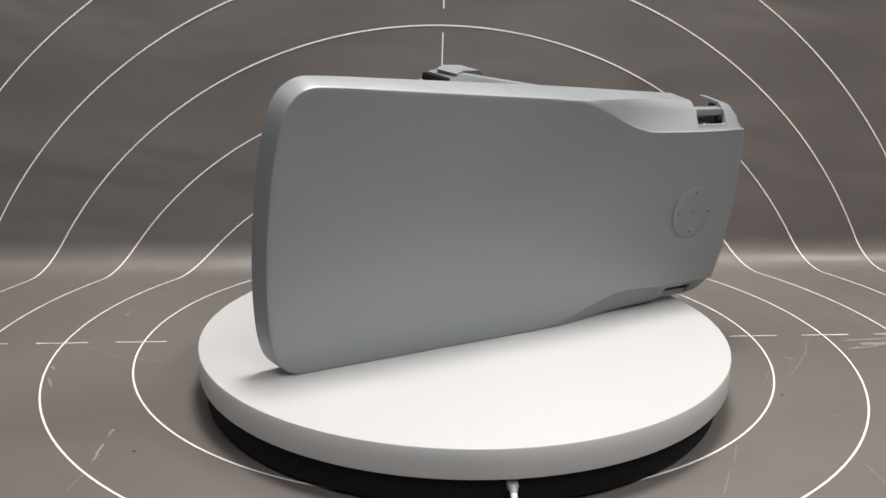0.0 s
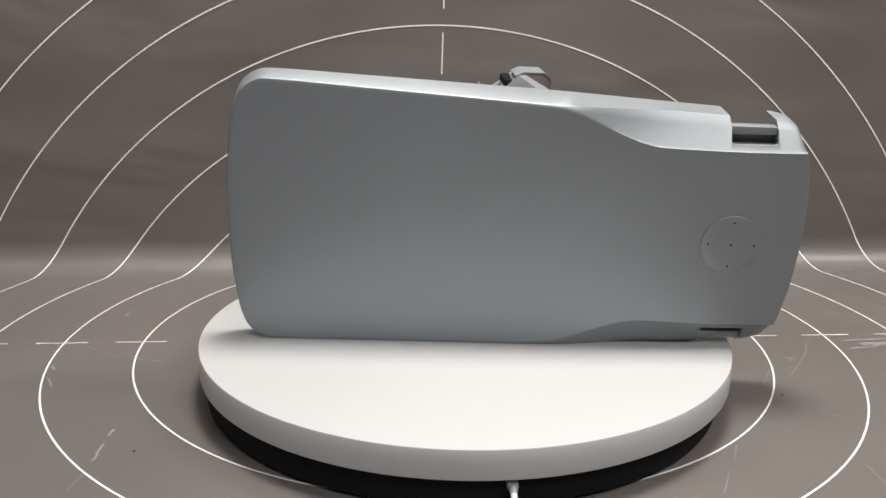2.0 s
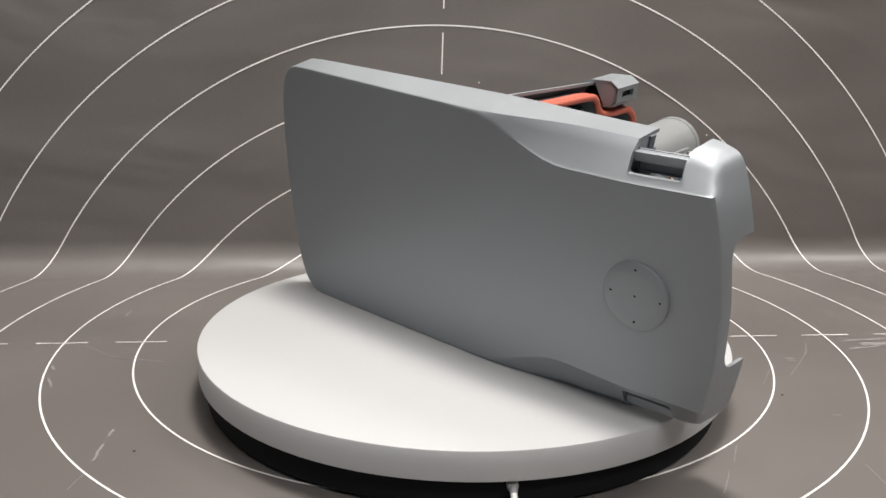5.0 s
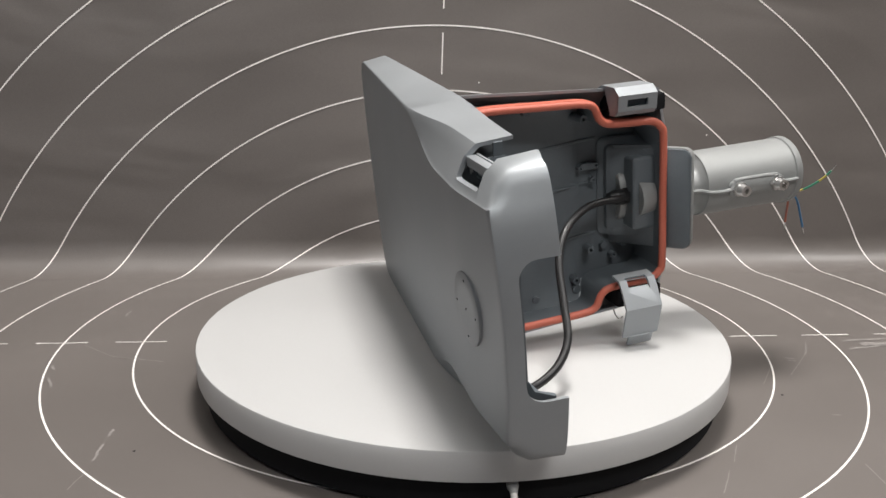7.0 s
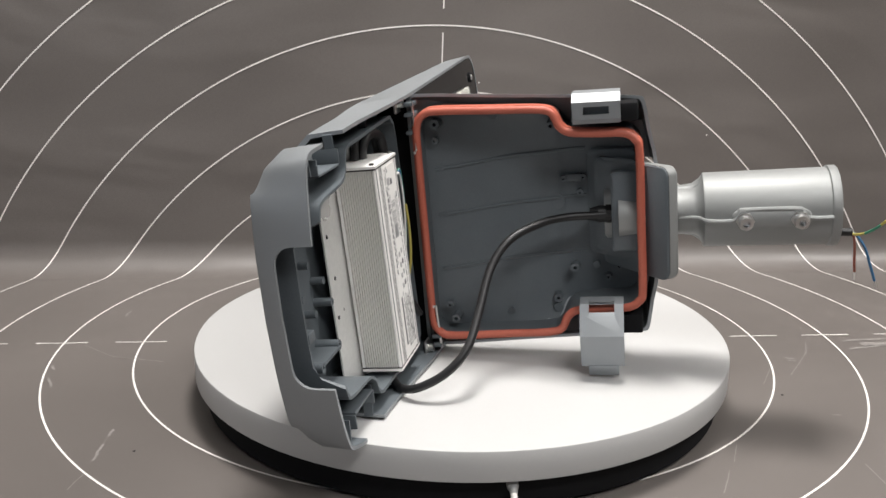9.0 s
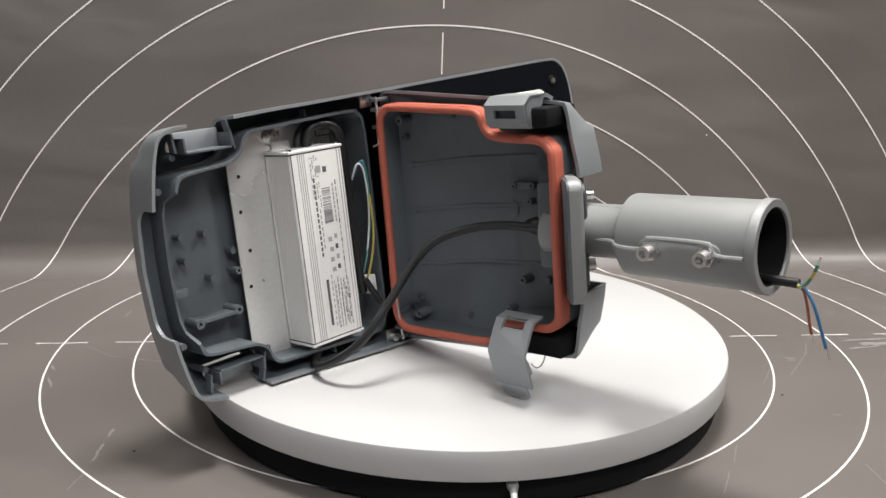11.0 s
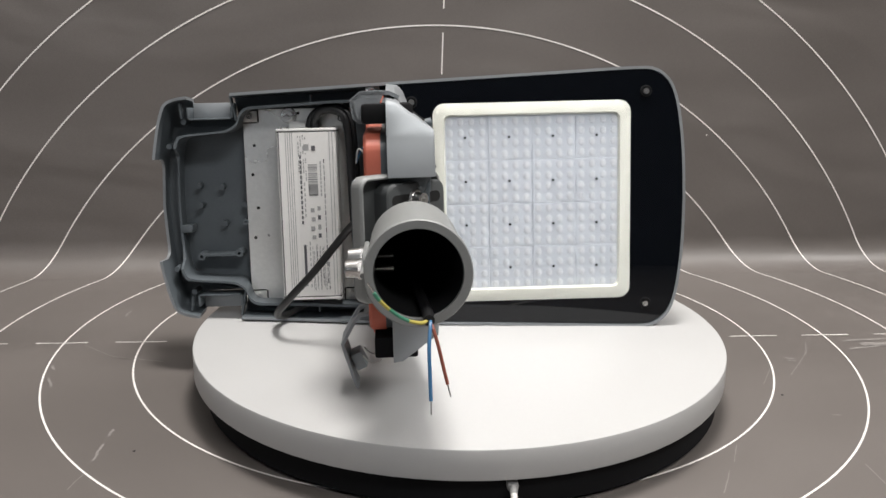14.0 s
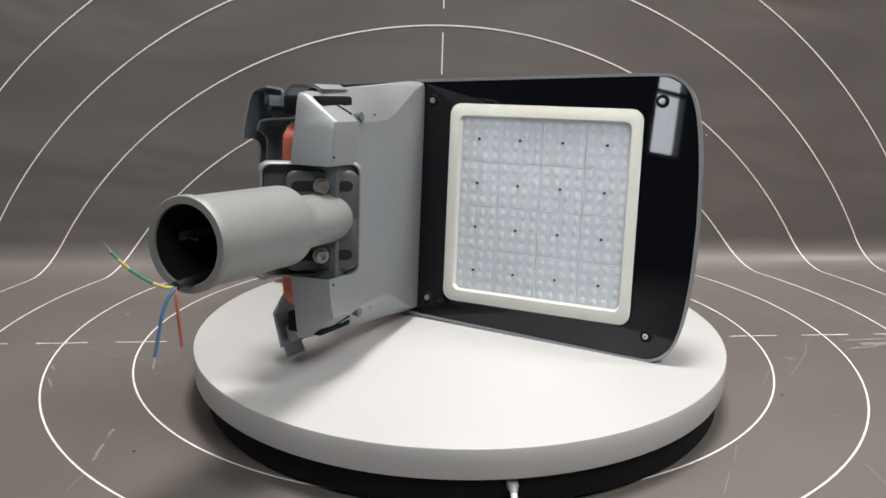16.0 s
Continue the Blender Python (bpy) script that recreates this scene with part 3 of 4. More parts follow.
def build_optics(lamp):
    # black glass plate with a window for the light engine
    outer = []
    for x, y in outline_of(HALF, 2):
        if x <= 0.1501:
            outer.append(((x + 0.02) * 0.983 - 0.02, y * 0.974))
    up = sorted([p for p in outer if p[1] >= 0], key=lambda p: p[0])
    xe = 0.144
    ye = 0.1355
    half = [(-0.1766, 0)] + [p for p in up if p[1] > 0.01 and p[0] < xe - 0.005] + [(xe, ye)]
    full = half + [(xe, 0)] + [(x, -y) for x, y in half[:0:-1]]
    dens = []
    for i, p in enumerate(full):
        q = full[(i + 1) % len(full)]
        for k in range(4):
            dens.append((p[0] + (q[0] - p[0]) * k / 4, p[1] + (q[1] - p[1]) * k / 4))
    c = (-0.002, 0)
    inner = []
    for x, y in dens:
        dx, dy = x - c[0], y
        s = 1 / max(abs(dx) / 0.101, abs(dy) / 0.101)
        inner.append((c[0] + dx * s, dy * s))
    bm = bmesh.new()
    frame_prism(bm, dens, inner, 0.0005, 0.0045)
    glass = part("black_glass", bm, M_BLACKGLASS, lamp, "glossy black printed glass plate", M_A, 30)
    for x, y in ((-0.132, 0.1224), (-0.1332, -0.1224), (0.1341, 0.1156), (0.1312, -0.1156)):
        bm = bmesh.new()
        pipe(bm, (x, y, 0.0006), (x, y, -0.0016), 0.0062, 0.0045, 20)
        sc = part("screw", bm, M_BASE, glass)
        bm = bmesh.new()
        pipe(bm, (x, y, 0.0004), (x, y, -0.0026), 0.0032, 0.0015, 14)
        part("screw_head", bm, M_STEEL, sc)
    # cream gasket frame
    bm = bmesh.new()
    o = rounded(-0.1145, 0.1105, -0.1145, 0.1135, 0.013)
    i = rounded(-0.1025, 0.0985, -0.1015, 0.1005, 0.008)
    i2 = rounded(-0.1005, 0.0965, -0.0995, 0.0985, 0.007)
    rings(bm, [[(x, y, -0.0002) for x, y in o], [(x, y, -0.0006) for x, y in rounded(-0.1138, 0.1098, -0.1138, 0.1128, 0.0125)], [(x, y, -0.0006) for x, y in i],
               [(x, y, 0.0045) for x, y in i2]])
    part("gasket", bm, M_CREAM, lamp, "cream silicone gasket frame", M_A)
    bm = bmesh.new()
    prism(bm, rounded(-0.1155, 0.1115, -0.1155, 0.1145, 0.013), -0.0009, -0.0024)
    pane = part("clear_pane", bm, M_PANE, lamp, "clear glass window pane", M_A, 0)
    pane.visible_shadow = False
    # sixteen lens modules
    first = None
    for r in range(4):
        for k in range(4):
            m = M_A @ Matrix.Translation((0.0742 - 0.0502 * k - 0.0012, 0.0745 - 0.0502 * r - 0.0008, 0.0035))
            if first is None:
                bm = bmesh.new()
                prism(bm, rounded(-0.02495, 0.02495, -0.02495, 0.02495, 0.001, 2), 0.004, 0.0005, 0.0003)
                first = part("lens_module", bm, M_PCB, lamp, "clear lens module with sixteen lenses", m, 0)
                bm = bmesh.new()
                ring = [(math.cos(2 * math.pi * q / 10), math.sin(2 * math.pi * q / 10)) for q in range(10)]
                rings(bm, [[(x * s * 0.0037, y * s * 0.0048, z) for x, y in ring] for s, z in ((1, 0.00055), (0.88, 0.0003), (0.62, 0.00012), (0.3, 0.00004))], False, True)
                lens = part("lens", bm, M_LENS, first)
                lens.location = (0.0185, 0.0185, 0)
                for a in range(4):
                    for b in range(4):
                        if a or b:
                            twin(lens, Matrix.Translation((0.0185 - 0.01235 * a, 0.0185 - 0.01235 * b, 0)))
                bm = bmesh.new()
                rod(bm, (0.0012, 0.0008, 0.0004), (0.0012, 0.0008, -0.0012), 0.0016, None, 8)
                part("pin", bm, M_HOLE, first)
            else:
                copy_thing(first, m)
    bm = bmesh.new()
    prism(bm, rounded(-0.104, 0.100, -0.103, 0.102, 0.004, 2), 0.0085, 0.0078)
    part("led_board", bm, M_PCB, lamp, "white circuit board", M_A)


def build_driver(lamp):
    # mounting plate
    bm = bmesh.new()
    prism(bm, [(0.203, -0.118), (0.333, -0.118), (0.333, 0.1105), (0.316, 0.1105), (0.316, 0.098), (0.3145, 0.098), (0.3145, 0.1125), (0.222, 0.1125), (0.2205, 0.098), (0.219, 0.1125), (0.203, 0.1125)], 0.0485, 0.047)
    plate = part("driver_plate", bm, M_ZINC, lamp, "zinc-plated sheet steel mounting plate", M_A, 0)
    for x, y in ((0.321, 0.0704), (0.3245, 0.036), (0.3201, -0.0035), (0.325, -0.0391), (0.268, 0.107)):
        bm = bmesh.new()
        rod(bm, (x, y, 0.0472), (x, y, 0.0466), 0.0019, None, 10)
        part("hole", bm, M_HOLE, plate)
    for x, y in ((0.3245, 0.1045), (0.2115, 0.1045), (0.3235, -0.1105), (0.2115, -0.1105)):
        bm = bmesh.new()
        box(bm, (x, y, 0.0462), (0.0165, 0.0125, 0.0012), 0.0004)
        tab = part("tab", bm, M_ZINC, plate)
        for dx, dy, sx, sy in ((0.0094 * (-1 if x > 0.27 else 1), 0, 0.0015, 0.014), (0, 0.0075 * (-1 if y > 0 else 1), 0.017, 0.0012)):
            b2 = bmesh.new()
            box(b2, (x + dx, y + dy, 0.0468), (sx, sy, 0.0008))
            part("slit", b2, M_HOLE, tab)
        bm = bmesh.new()
        pipe(bm, (x, y, 0.0458), (x, y, 0.0428), 0.0036, 0.0018, 12)
        part("screw", bm, M_STEEL, tab)
    bm = bmesh.new()
    pipe(bm, (0.279, 0.1045, 0.0465), (0.279, 0.1045, 0.045), 0.0085, 0.004, 18)
    pipe(bm, (0.279, 0.1045, 0.045), (0.279, 0.1045, 0.037), 0.0056, 0.0024, 14)
    part("bolt", bm, M_STEEL, plate)
    # driver: finned aluminium body with end caps; slightly turned on the plate
    x0, x1, y0, y1, z0, z1 = 0.2215, 0.2885, -0.1085, 0.0895, 0.0065, 0.0455
    bm = bmesh.new()
    sec = [(x0, z1), (x0, z0 + 0.002), (x0 + 0.002, z0)]
    nf = 15
    sec += [(x1 - 0.0015, z0), (x1, z0 + 0.0015)]
    for i in range(nf):
        z = z0 + 0.003 + (z1 - z0 - 0.005) * i / nf
        dz = (z1 - z0 - 0.005) / nf
        sec += [(x1, z), (x1 - 0.0026, z + dz * 0.1), (x1 - 0.0026, z + dz * 0.5), (x1, z + dz * 0.6)]
    sec += [(x1, z1)]
    rings(bm, [[(x, y, z) for x, z in sec] for y in (y0 + 0.003, y1 - 0.003)], True, True)
    drv = part("driver", bm, M_ALU, lamp, "silver aluminium power supply with printed label", M_A, 30)
    for ya, yb in ((y0, y0 + 0.003), (y1 - 0.003, y1)):
        bm = bmesh.new()
        box(bm, ((x0 + x1) / 2, (ya + yb) / 2, (z0 + z1) / 2), (x1 - x0 + 0.0008, yb - ya, z1 - z0 + 0.0008), 0.0006)
        part("end_cap", bm, M_ALU, drv)
        for x in (x0 + 0.004, x1 - 0.004):
            for z in (z0 + 0.004, z1 - 0.004):
                bm = bmesh.new()
                yo = ya - 0.0016 if ya < 0 else yb + 0.0016
                rod(bm, (x, (ya + yb) / 2, z), (x, yo, z), 0.0028, 0.0024, 10)
                part("cap_screw", bm, M_STEEL, drv)
    for y in (y1 + 0.004, y0 - 0.004):
        bm = bmesh.new()
        box(bm, (0.268, y, 0.0455), (0.022, 0.009, 0.0022), 0.0006)
        part("foot", bm, M_ALU, drv)
    for y in (y0 + 0.0035, y1 - 0.0035):
        bm = bmesh.new()
        box(bm, ((x0 + x1) / 2, y, (z0 + z1) / 2), (x1 - x0 + 0.0004, 0.001, z1 - z0 + 0.0003))
        part("cap_seal", bm, M_BASE, drv)
    bm = bmesh.new()
    box(bm, (x1 - 0.0021, (y0 + y1) / 2, z0 - 0.00005), (0.0011, y1 - y0 - 0.007, 0.0005))
    part("edge_seam", bm, M_PRINT, drv)
    # grooves along the face edges
    for x in (x0 + 0.004, x0 + 0.0075, x1 - 0.010, x1 - 0.0125, x1 - 0.015, x1 - 0.0175):
        bm = bmesh.new()
        box(bm, (x, (y0 + y1) / 2, z0 - 0.0001), (0.0006, y1 - y0 - 0.007, 0.0006))
        part("groove", bm, M_PRINT_GREY, drv)
    # label with illegible print as bars
    lx0, lx1, ly0, ly1 = 0.2325, 0.2665, -0.1, 0.083
    bm = bmesh.new()
    prism(bm, rounded(lx0, lx1, ly0, ly1, 0.001, 2), z0 + 0.0002, z0 - 0.0003)
    lab = part("label_sheet", bm, M_LABEL, drv, "silver label with dark print")
    rng = random.Random(11)

    def bar(x, y, w, h, mat=M_PRINT):
        b = bmesh.new()
        box(b, (x, y, z0 - 0.00045), (w, h, 0.0003))
        part("print_bar", b, mat, lab, smooth=0)

    bar(0.2612, -0.068, 0.0030, 0.048, M_PRINT)          # maker's name, as a bar
    for c in range(6):
        x = 0.2345 + 0.0033 * c
        y = -0.097
        while y < -0.05:
            w = 0.002 + 0.005 * rng.random()
            if rng.random() < 0.8:
                bar(x, y + w / 2, 0.0009, w, M_PRINT_GREY if rng.random() < 0.7 else M_PRINT)
            y += w + 0.0014
    for c in range(5):
        bar(0.2345 + 0.0045 * c, -0.074, 0.0002, 0.046, M_PRINT_GREY)
    for c in range(4):
        y = 0.03
        x = 0.2565 + 0.0026 * c
        while y < 0.08:
            w = 0.0015 + 0.003 * rng.random()
            if rng.random() < 0.75:
                bar(x, y + w / 2, 0.0011, w, M_PRINT_GREY)
            y += w + 0.001
    for i in range(9):
        bar(0.2555, -0.092 + 0.0062 * i, 0.0011, 0.0036 + 0.0012 * rng.random(), M_PRINT_GREY)
    for i in range(14):
        bar(0.2625, -0.018 + 0.0058 * i, 0.0019, 0.0040)
    for i in range(7):
        bar(0.2588, -0.010 + 0.006 * i, 0.0012, 0.004, M_PRINT_GREY)
    for i in range(4):
        bar(0.251 - 0.0008 * (i % 2), -0.004 - 0.0105 * i, 0.0044, 0.0046, M_PRINT_GREY)
        bar(0.2435, -0.002 - 0.0105 * i, 0.0034, 0.0048, M_PRINT if i % 2 else M_PRINT_GREY)
    yy = 0.014
    while yy < 0.050:
        h = rng.choice((0.0007, 0.0012, 0.0019))
        bar(0.2490, yy, 0.0105, h, M_PRINT_GREY)
        yy += h + rng.choice((0.0008, 0.0013))
    bar(0.2490, 0.0195, 0.0108, 0.013, M_PRINT_GREY)
    bar(0.2555, 0.068, 0.006, 0.007, M_PRINT_GREY)
    bar(0.2475, 0.067, 0.0045, 0.0055)
    for c in range(4):
        for i in range(10):
            bar(0.2525 - 0.0042 * c, -0.048 - 0.0049 * i, 0.0008, 0.0030 + 0.001 * rng.random(), M_PRINT_GREY)
    for i in range(22):
        bar(0.2360, 0.052 - 0.0066 * i, 0.0011, 0.0045 + 0.001 * rng.random(), M_PRINT_GREY if i % 3 else M_PRINT)
    for i in range(9):
        bar(0.2400, 0.05 - 0.0045 * i, 0.0015, 0.003 + 0.001 * rng.random(), M_PRINT_GREY)
    # black lead loop from the driver's top and bundle down its side
    bm = bmesh.new()
    sweep(bm, spline([(0.246, 0.089, 0.032), (0.246, 0.100, 0.030), (0.238, 0.109, 0.027), (0.222, 0.109, 0.024), (0.211, 0.100, 0.022), (0.207, 0.07, 0.022), (0.206, 0.02, 0.022), (0.204, -0.04, 0.024), (0.198, -0.075, 0.028)], 4), 0.0048, 10)
    part("lead", bm, M_CABLE, lamp, "black sheathed lead", M_A)
    bm = bmesh.new()
    sweep(bm, spline([(0.255, 0.09, 0.036), (0.25, 0.104, 0.036), (0.236, 0.1125, 0.034), (0.218, 0.1125, 0.032), (0.206, 0.10, 0.03), (0.2015, 0.06, 0.03), (0.2, 0.0, 0.03), (0.199, -0.06, 0.03)], 4), 0.0042, 10)
    part("lead", bm, M_CABLE, lamp, "black sheathed lead", M_A)
    for mat, off, end in ((M_WHITEWIRE, 0.0, (0.195, 0.055, 0.016)), (M_BLUE, 0.0016, (0.190, 0.06, 0.017)), (M_GREEN, 0.003, (0.189, 0.058, 0.02))):
        bm = bmesh.new()
        sweep(bm, spline([(0.200, 0.048, 0.022), (end[0] + 0.002, 0.064 + off, 0.015), (0.190 - off, 0.058, 0.014), (0.1865 - off * 0.5, 0.03, 0.015), (0.1875 - off * 0.4, 0.0, 0.017), (0.192, -0.03, 0.02), (0.196, -0.055, 0.026)], 4), 0.0011, 6)
        part("thin_wire", bm, mat, lamp, "", M_A)
    bm = bmesh.new()
    sweep(bm, spline([(0.1865, 0.03, 0.013), (0.1855, 0.0, 0.013), (0.1885, -0.03, 0.015), (0.194, -0.06, 0.022)], 4), 0.0013, 6)
    part("thin_wire", bm, M_YELLOW, lamp, "", M_A)
    bm = bmesh.new()
    box(bm, (0.1895, -0.068, 0.026), (0.010, 0.02, 0.012), 0.001)
    part("connector", bm, M_WHITEWIRE, lamp, "small white wire connector", M_A)
    bm = bmesh.new()
    sweep(bm, spline([(0.2, -0.06, 0.02), (0.1925, -0.078, 0.015), (0.1885, -0.088, 0.012)], 4), 0.0036, 8)
    part("sleeve", bm, M_CABLE, lamp, "", M_A)
    return plate


LID_HALF = [(-0.011, 0), (-0.011, 0.06), (-0.011, 0.122), (-0.009, 0.132), (0.002, 0.1352), (0.08, 0.1302), (0.15, 0.1257), (0.20, 0.1222), (0.2165, 0.1205), (0.2235, 0.1165), (0.2285, 0.088), (0.2345, 0.056), (0.2365, 0)]
GASKET = [(0.0, 0.0), (0.0, 0.08), (0.001, 0.104), (0.009, 0.116), (0.024, 0.1185), (0.078, 0.1165), (0.123, 0.1145), (0.136, 0.110), (0.142, 0.098), (0.152, 0.091), (0.178, 0.089), (0.203, 0.088), (0.214, 0.081), (0.2175, 0.068), (0.2175, 0.0)]


def lid_z(x):
    """Height of the lid's outer face over its own plane, hinge to end."""
    return max(-0.0355, -0.0085 - 0.146 * max(x, 0))


def lid_edge(x):
    """Half width of the lid's outer face at x."""
    yo = 0.1352 - 0.064 * max(x, 0)
    return yo - 0.004 - (yo - 0.098) * smoothstep(0.0, 0.12, x)


def lid_skin(x, y):
    """Height of the lid's shell over a point, flanks included."""
    t = min(1, max(0, (abs(y) - lid_edge(x)) / max(0.1342 - 0.064 * max(x, 0) - lid_edge(x), 0.004)))
    return lid_z(x) + (-0.002 - lid_z(x)) * t


def seal_z(x):
    """Height of the gasket's middle over the lid's own plane."""
    return 0.0205 + 0.018 * max(x, 0)


def inside_seat(bm):
    """Keep the inner castings off the oblique seat of the adapter."""
    for v in bm.verts:
        if abs(v.co.y) < 0.058:
            v.co.z = max(v.co.z, 0.001 + (v.co.x - 0.213) * 1.13 + 0.005)


def build_lid(lamp):
    def skin(grow):
        r0, r1, r2, r3 = [], [], [], []
        for x, y in outline_of(LID_HALF):
            s = 1 if y >= 0 else -1
            gx, gy = (x - 0.11) * (1 - grow / 0.115) + 0.11, y * (1 - grow / 0.125)
            far = smoothstep(0.205, 0.226, x)
            near = 1 - smoothstep(-0.010, 0.004, x)
            zp = lid_z(gx) + grow
            wz = max(-0.002 + grow * 0.5 - 0.028 * far * (1 - smoothstep(0.09, 0.112, abs(y))), zp + 0.0045)
            wz = min(wz, 0.004)
            wz = wz * (1 - near) + (zp + 0.003) * near
            px = gx + 0.004 * near - 0.003 * far
            py = abs(gy) - 0.004 - (abs(gy) - 0.098 + grow) * smoothstep(0.0, 0.12, x)
            py = max(py, 0) if abs(gy) > 0.002 else 0
            if abs(gy) < 0.095:
                py = max(abs(gy) - 0.001, 0)
            r0.append((gx, gy, 0.007))
            r1.append((gx - 0.001 * far, s * max(abs(gy) - 0.001, 0), wz))
            r2.append((px, s * py, lid_z(px) + grow + 0.0006))
            x3 = px + (-0.003 if x > 0.1 else 0.003)
            r3.append((x3, s * max(py - 0.003, 0), lid_z(x3) + grow))
        return [r0, r1, r2, r3]

    bm = bmesh.new()
    ou, il = skin(0), skin(0.003)
    rings(bm, ou[::-1] + il)
    for lp in (ou[3], il[3]):
        # the face is creased where it levels out, so it is closed in two flat pieces
        vs = [min(bm.verts, key=lambda v, q=q: (v.co - Vector(q)).length_squared) for q in lp]
        n = len(vs)
        for i in range(1, n // 2):
            a, b, c, d = vs[i], vs[i + 1], vs[n - i - 1], vs[n - i]
            if i == 1:
                bm.faces.new((vs[0], vs[1], vs[n - 1]))
            if b is not c:
                bm.faces.new((a, b, c, d))
            else:
                bm.faces.new((a, b, d))
    lid = part("gear_lid", bm, M_GREY, lamp, "grey cast gear-room lid swung wide open", M_L)
    # oblique seat for the pole adapter, and latch pockets
    slope = Matrix.Translation((0.213, -0.001, 0.001)) @ Matrix.Rotation(-radians(48.5), 4, "Y")
    cut = []
    b = bmesh.new()
    box(b, (0, 0, -0.03), (0.098, 0.108, 0.06), 0.006, slope)
    cut.append(b)
    carve(lid, cut)
    for s in (1, -1):
        bm = bmesh.new()
        sweep(bm, spline([(0.205, s * 0.1205, 0.001), (0.198, s * 0.1145, -0.009), (0.190, s * 0.1065, -0.0195), (0.183, s * 0.1005, -0.0275)], 3), 0.0016, 6)
        part("latch_slot", bm, M_HOLE, lid)
        bm = bmesh.new()
        rod(bm, (0.1765, s * 0.0965, -0.0235), (0.1755, s * 0.0985, -0.0352), 0.0042, 0.0046, 14)
        part("latch_hole", bm, M_CAST, lid)
    for y in (0.0615, -0.0605):
        bm = bmesh.new()
        rod(bm, (0.2255, y, -0.0340), (0.2255, y, -0.0364), 0.0011, None, 8)
        part("pin_hole", bm, M_HOLE, lid)
    # inner skin, gasket rib and gasket
    pts = spline([(x, y, 0) for x, y in GASKET], 4)
    up = [(p.x, p.y) for p in pts]
    loop = up + [(x, -y) for x, y in up[-2:0:-1]]

    def shrink(d):
        out = []
        n = len(loop)
        for i in range(n):
            a, c = loop[i - 1], loop[(i + 1) % n]
            dx, dy = c[0] - a[0], c[1] - a[1]
            q = math.hypot(dx, dy) or 1
            out.append((loop[i][0] + dy / q * d, loop[i][1] - dx / q * d))
        return out

    ins, outs = shrink(0.0028), shrink(-0.0028)
    bm = bmesh.new()
    low = [(x, max(-1, min(1, y / (lid_edge(x) - 0.006))) * (lid_edge(x) - 0.006) if abs(y) > 0.01 else y) for x, y in shrink(0.0036)]
    rings(bm, [[(x, y, lid_skin(x, y) + 0.003) for x, y in outs], [(x, y, seal_z(x) - 0.003) for x, y in outs], [(x, y, seal_z(x) - 0.003) for x, y in ins],
               [(x, y, lid_skin(x, y) + 0.005) for x, y in ins], [(x, y, lid_z(x) + 0.005) for x, y in low]])
    bm.verts.ensure_lookup_table()
    n = len(low)
    vs = bm.verts[-n:]
    bm.faces.new((vs[0], vs[1], vs[n - 1]))
    for i in range(1, n // 2):
        quad = [vs[i], vs[i + 1], vs[n - i - 1], vs[n - i]]
        bm.faces.new(quad if quad[1] is not quad[2] else (quad[0], quad[1], quad[3]))
    inside_seat(bm)
    room = part("gear_room", bm, M_CAST, lid, "grey cast inner wall and floor, darkened for shade")
    bm = bmesh.new()
    sweep(bm, [(x, y, seal_z(x)) for x, y in loop], 0.0041, 10, True)
    part("orange_gasket", bm, M_ORANGE, lid, "orange silicone rubber gasket")
    bm = bmesh.new()
    o2 = shrink(-0.001)
    rings(bm, [[(x, y, seal_z(x) - 0.0115) for x, y in shrink(-0.0028)], [(x, y, seal_z(x) - 0.0115) for x, y in shrink(-0.0042)], [(x, y, seal_z(x) + 0.001) for x, y in shrink(-0.0042)], [(x, y, seal_z(x) + 0.0015) for x, y in o2]])
    part("gasket_lip", bm, M_ORANGE, lid)
    zf = -0.0285
    # bosses, pads and thin ribs on the floor
    for x, y, h, r, hole in ((0.0165, 0.1035, 0.026, 0.0048, 1), (0.0135, 0.0855, 0.012, 0.0036, 1), (0.1325, 0.0955, 0.030, 0.0045, 1), (0.1303, -0.0899, 0.012, 0.0045, 1), (0.0225, -0.1045, 0.028, 0.0048, 1),
                             (0.0155, -0.0915, 0.014, 0.004, 1), (0.1945, -0.058, 0.014, 0.0042, 1), (0.1492, -0.057, 0.014, 0.0045, 1), (0.171, -0.0575, 0.010, 0.0038, 0), (0.183, -0.071, 0.010, 0.0036, 1),
                             (0.157, 0.0217, 0.008, 0.0034, 1), (0.141, 0.037, 0.008, 0.0032, 1), (0.161, 0.0375, 0.008, 0.0032, 1), (0.074, 0.1085, 0.012, 0.005, 0), (0.0795, -0.1035, 0.008, 0.004, 0), (0.1305, -0.1, 0.012, 0.005, 0)):
        zf = lid_skin(x, y) + 0.0045
        h = h * (0.6 if x < 0.03 else 1)
        bm = bmesh.new()
        if hole:
            pipe(bm, (x, y, zf - 0.001), (x, y, zf + h), r, r * 0.42, 14)
        else:
            rod(bm, (x, y, zf - 0.001), (x, y, zf + h * 0.6), r * 1.1, r, 12)
        part("boss", bm, M_CAST, room)
    zf = lid_z(0.151) + 0.0045
    bm = bmesh.new()
    box(bm, (0.151, 0.0375, zf + 0.003), (0.017, 0.0075, 0.008), 0.001)
    part("clip_block", bm, M_CAST, room)
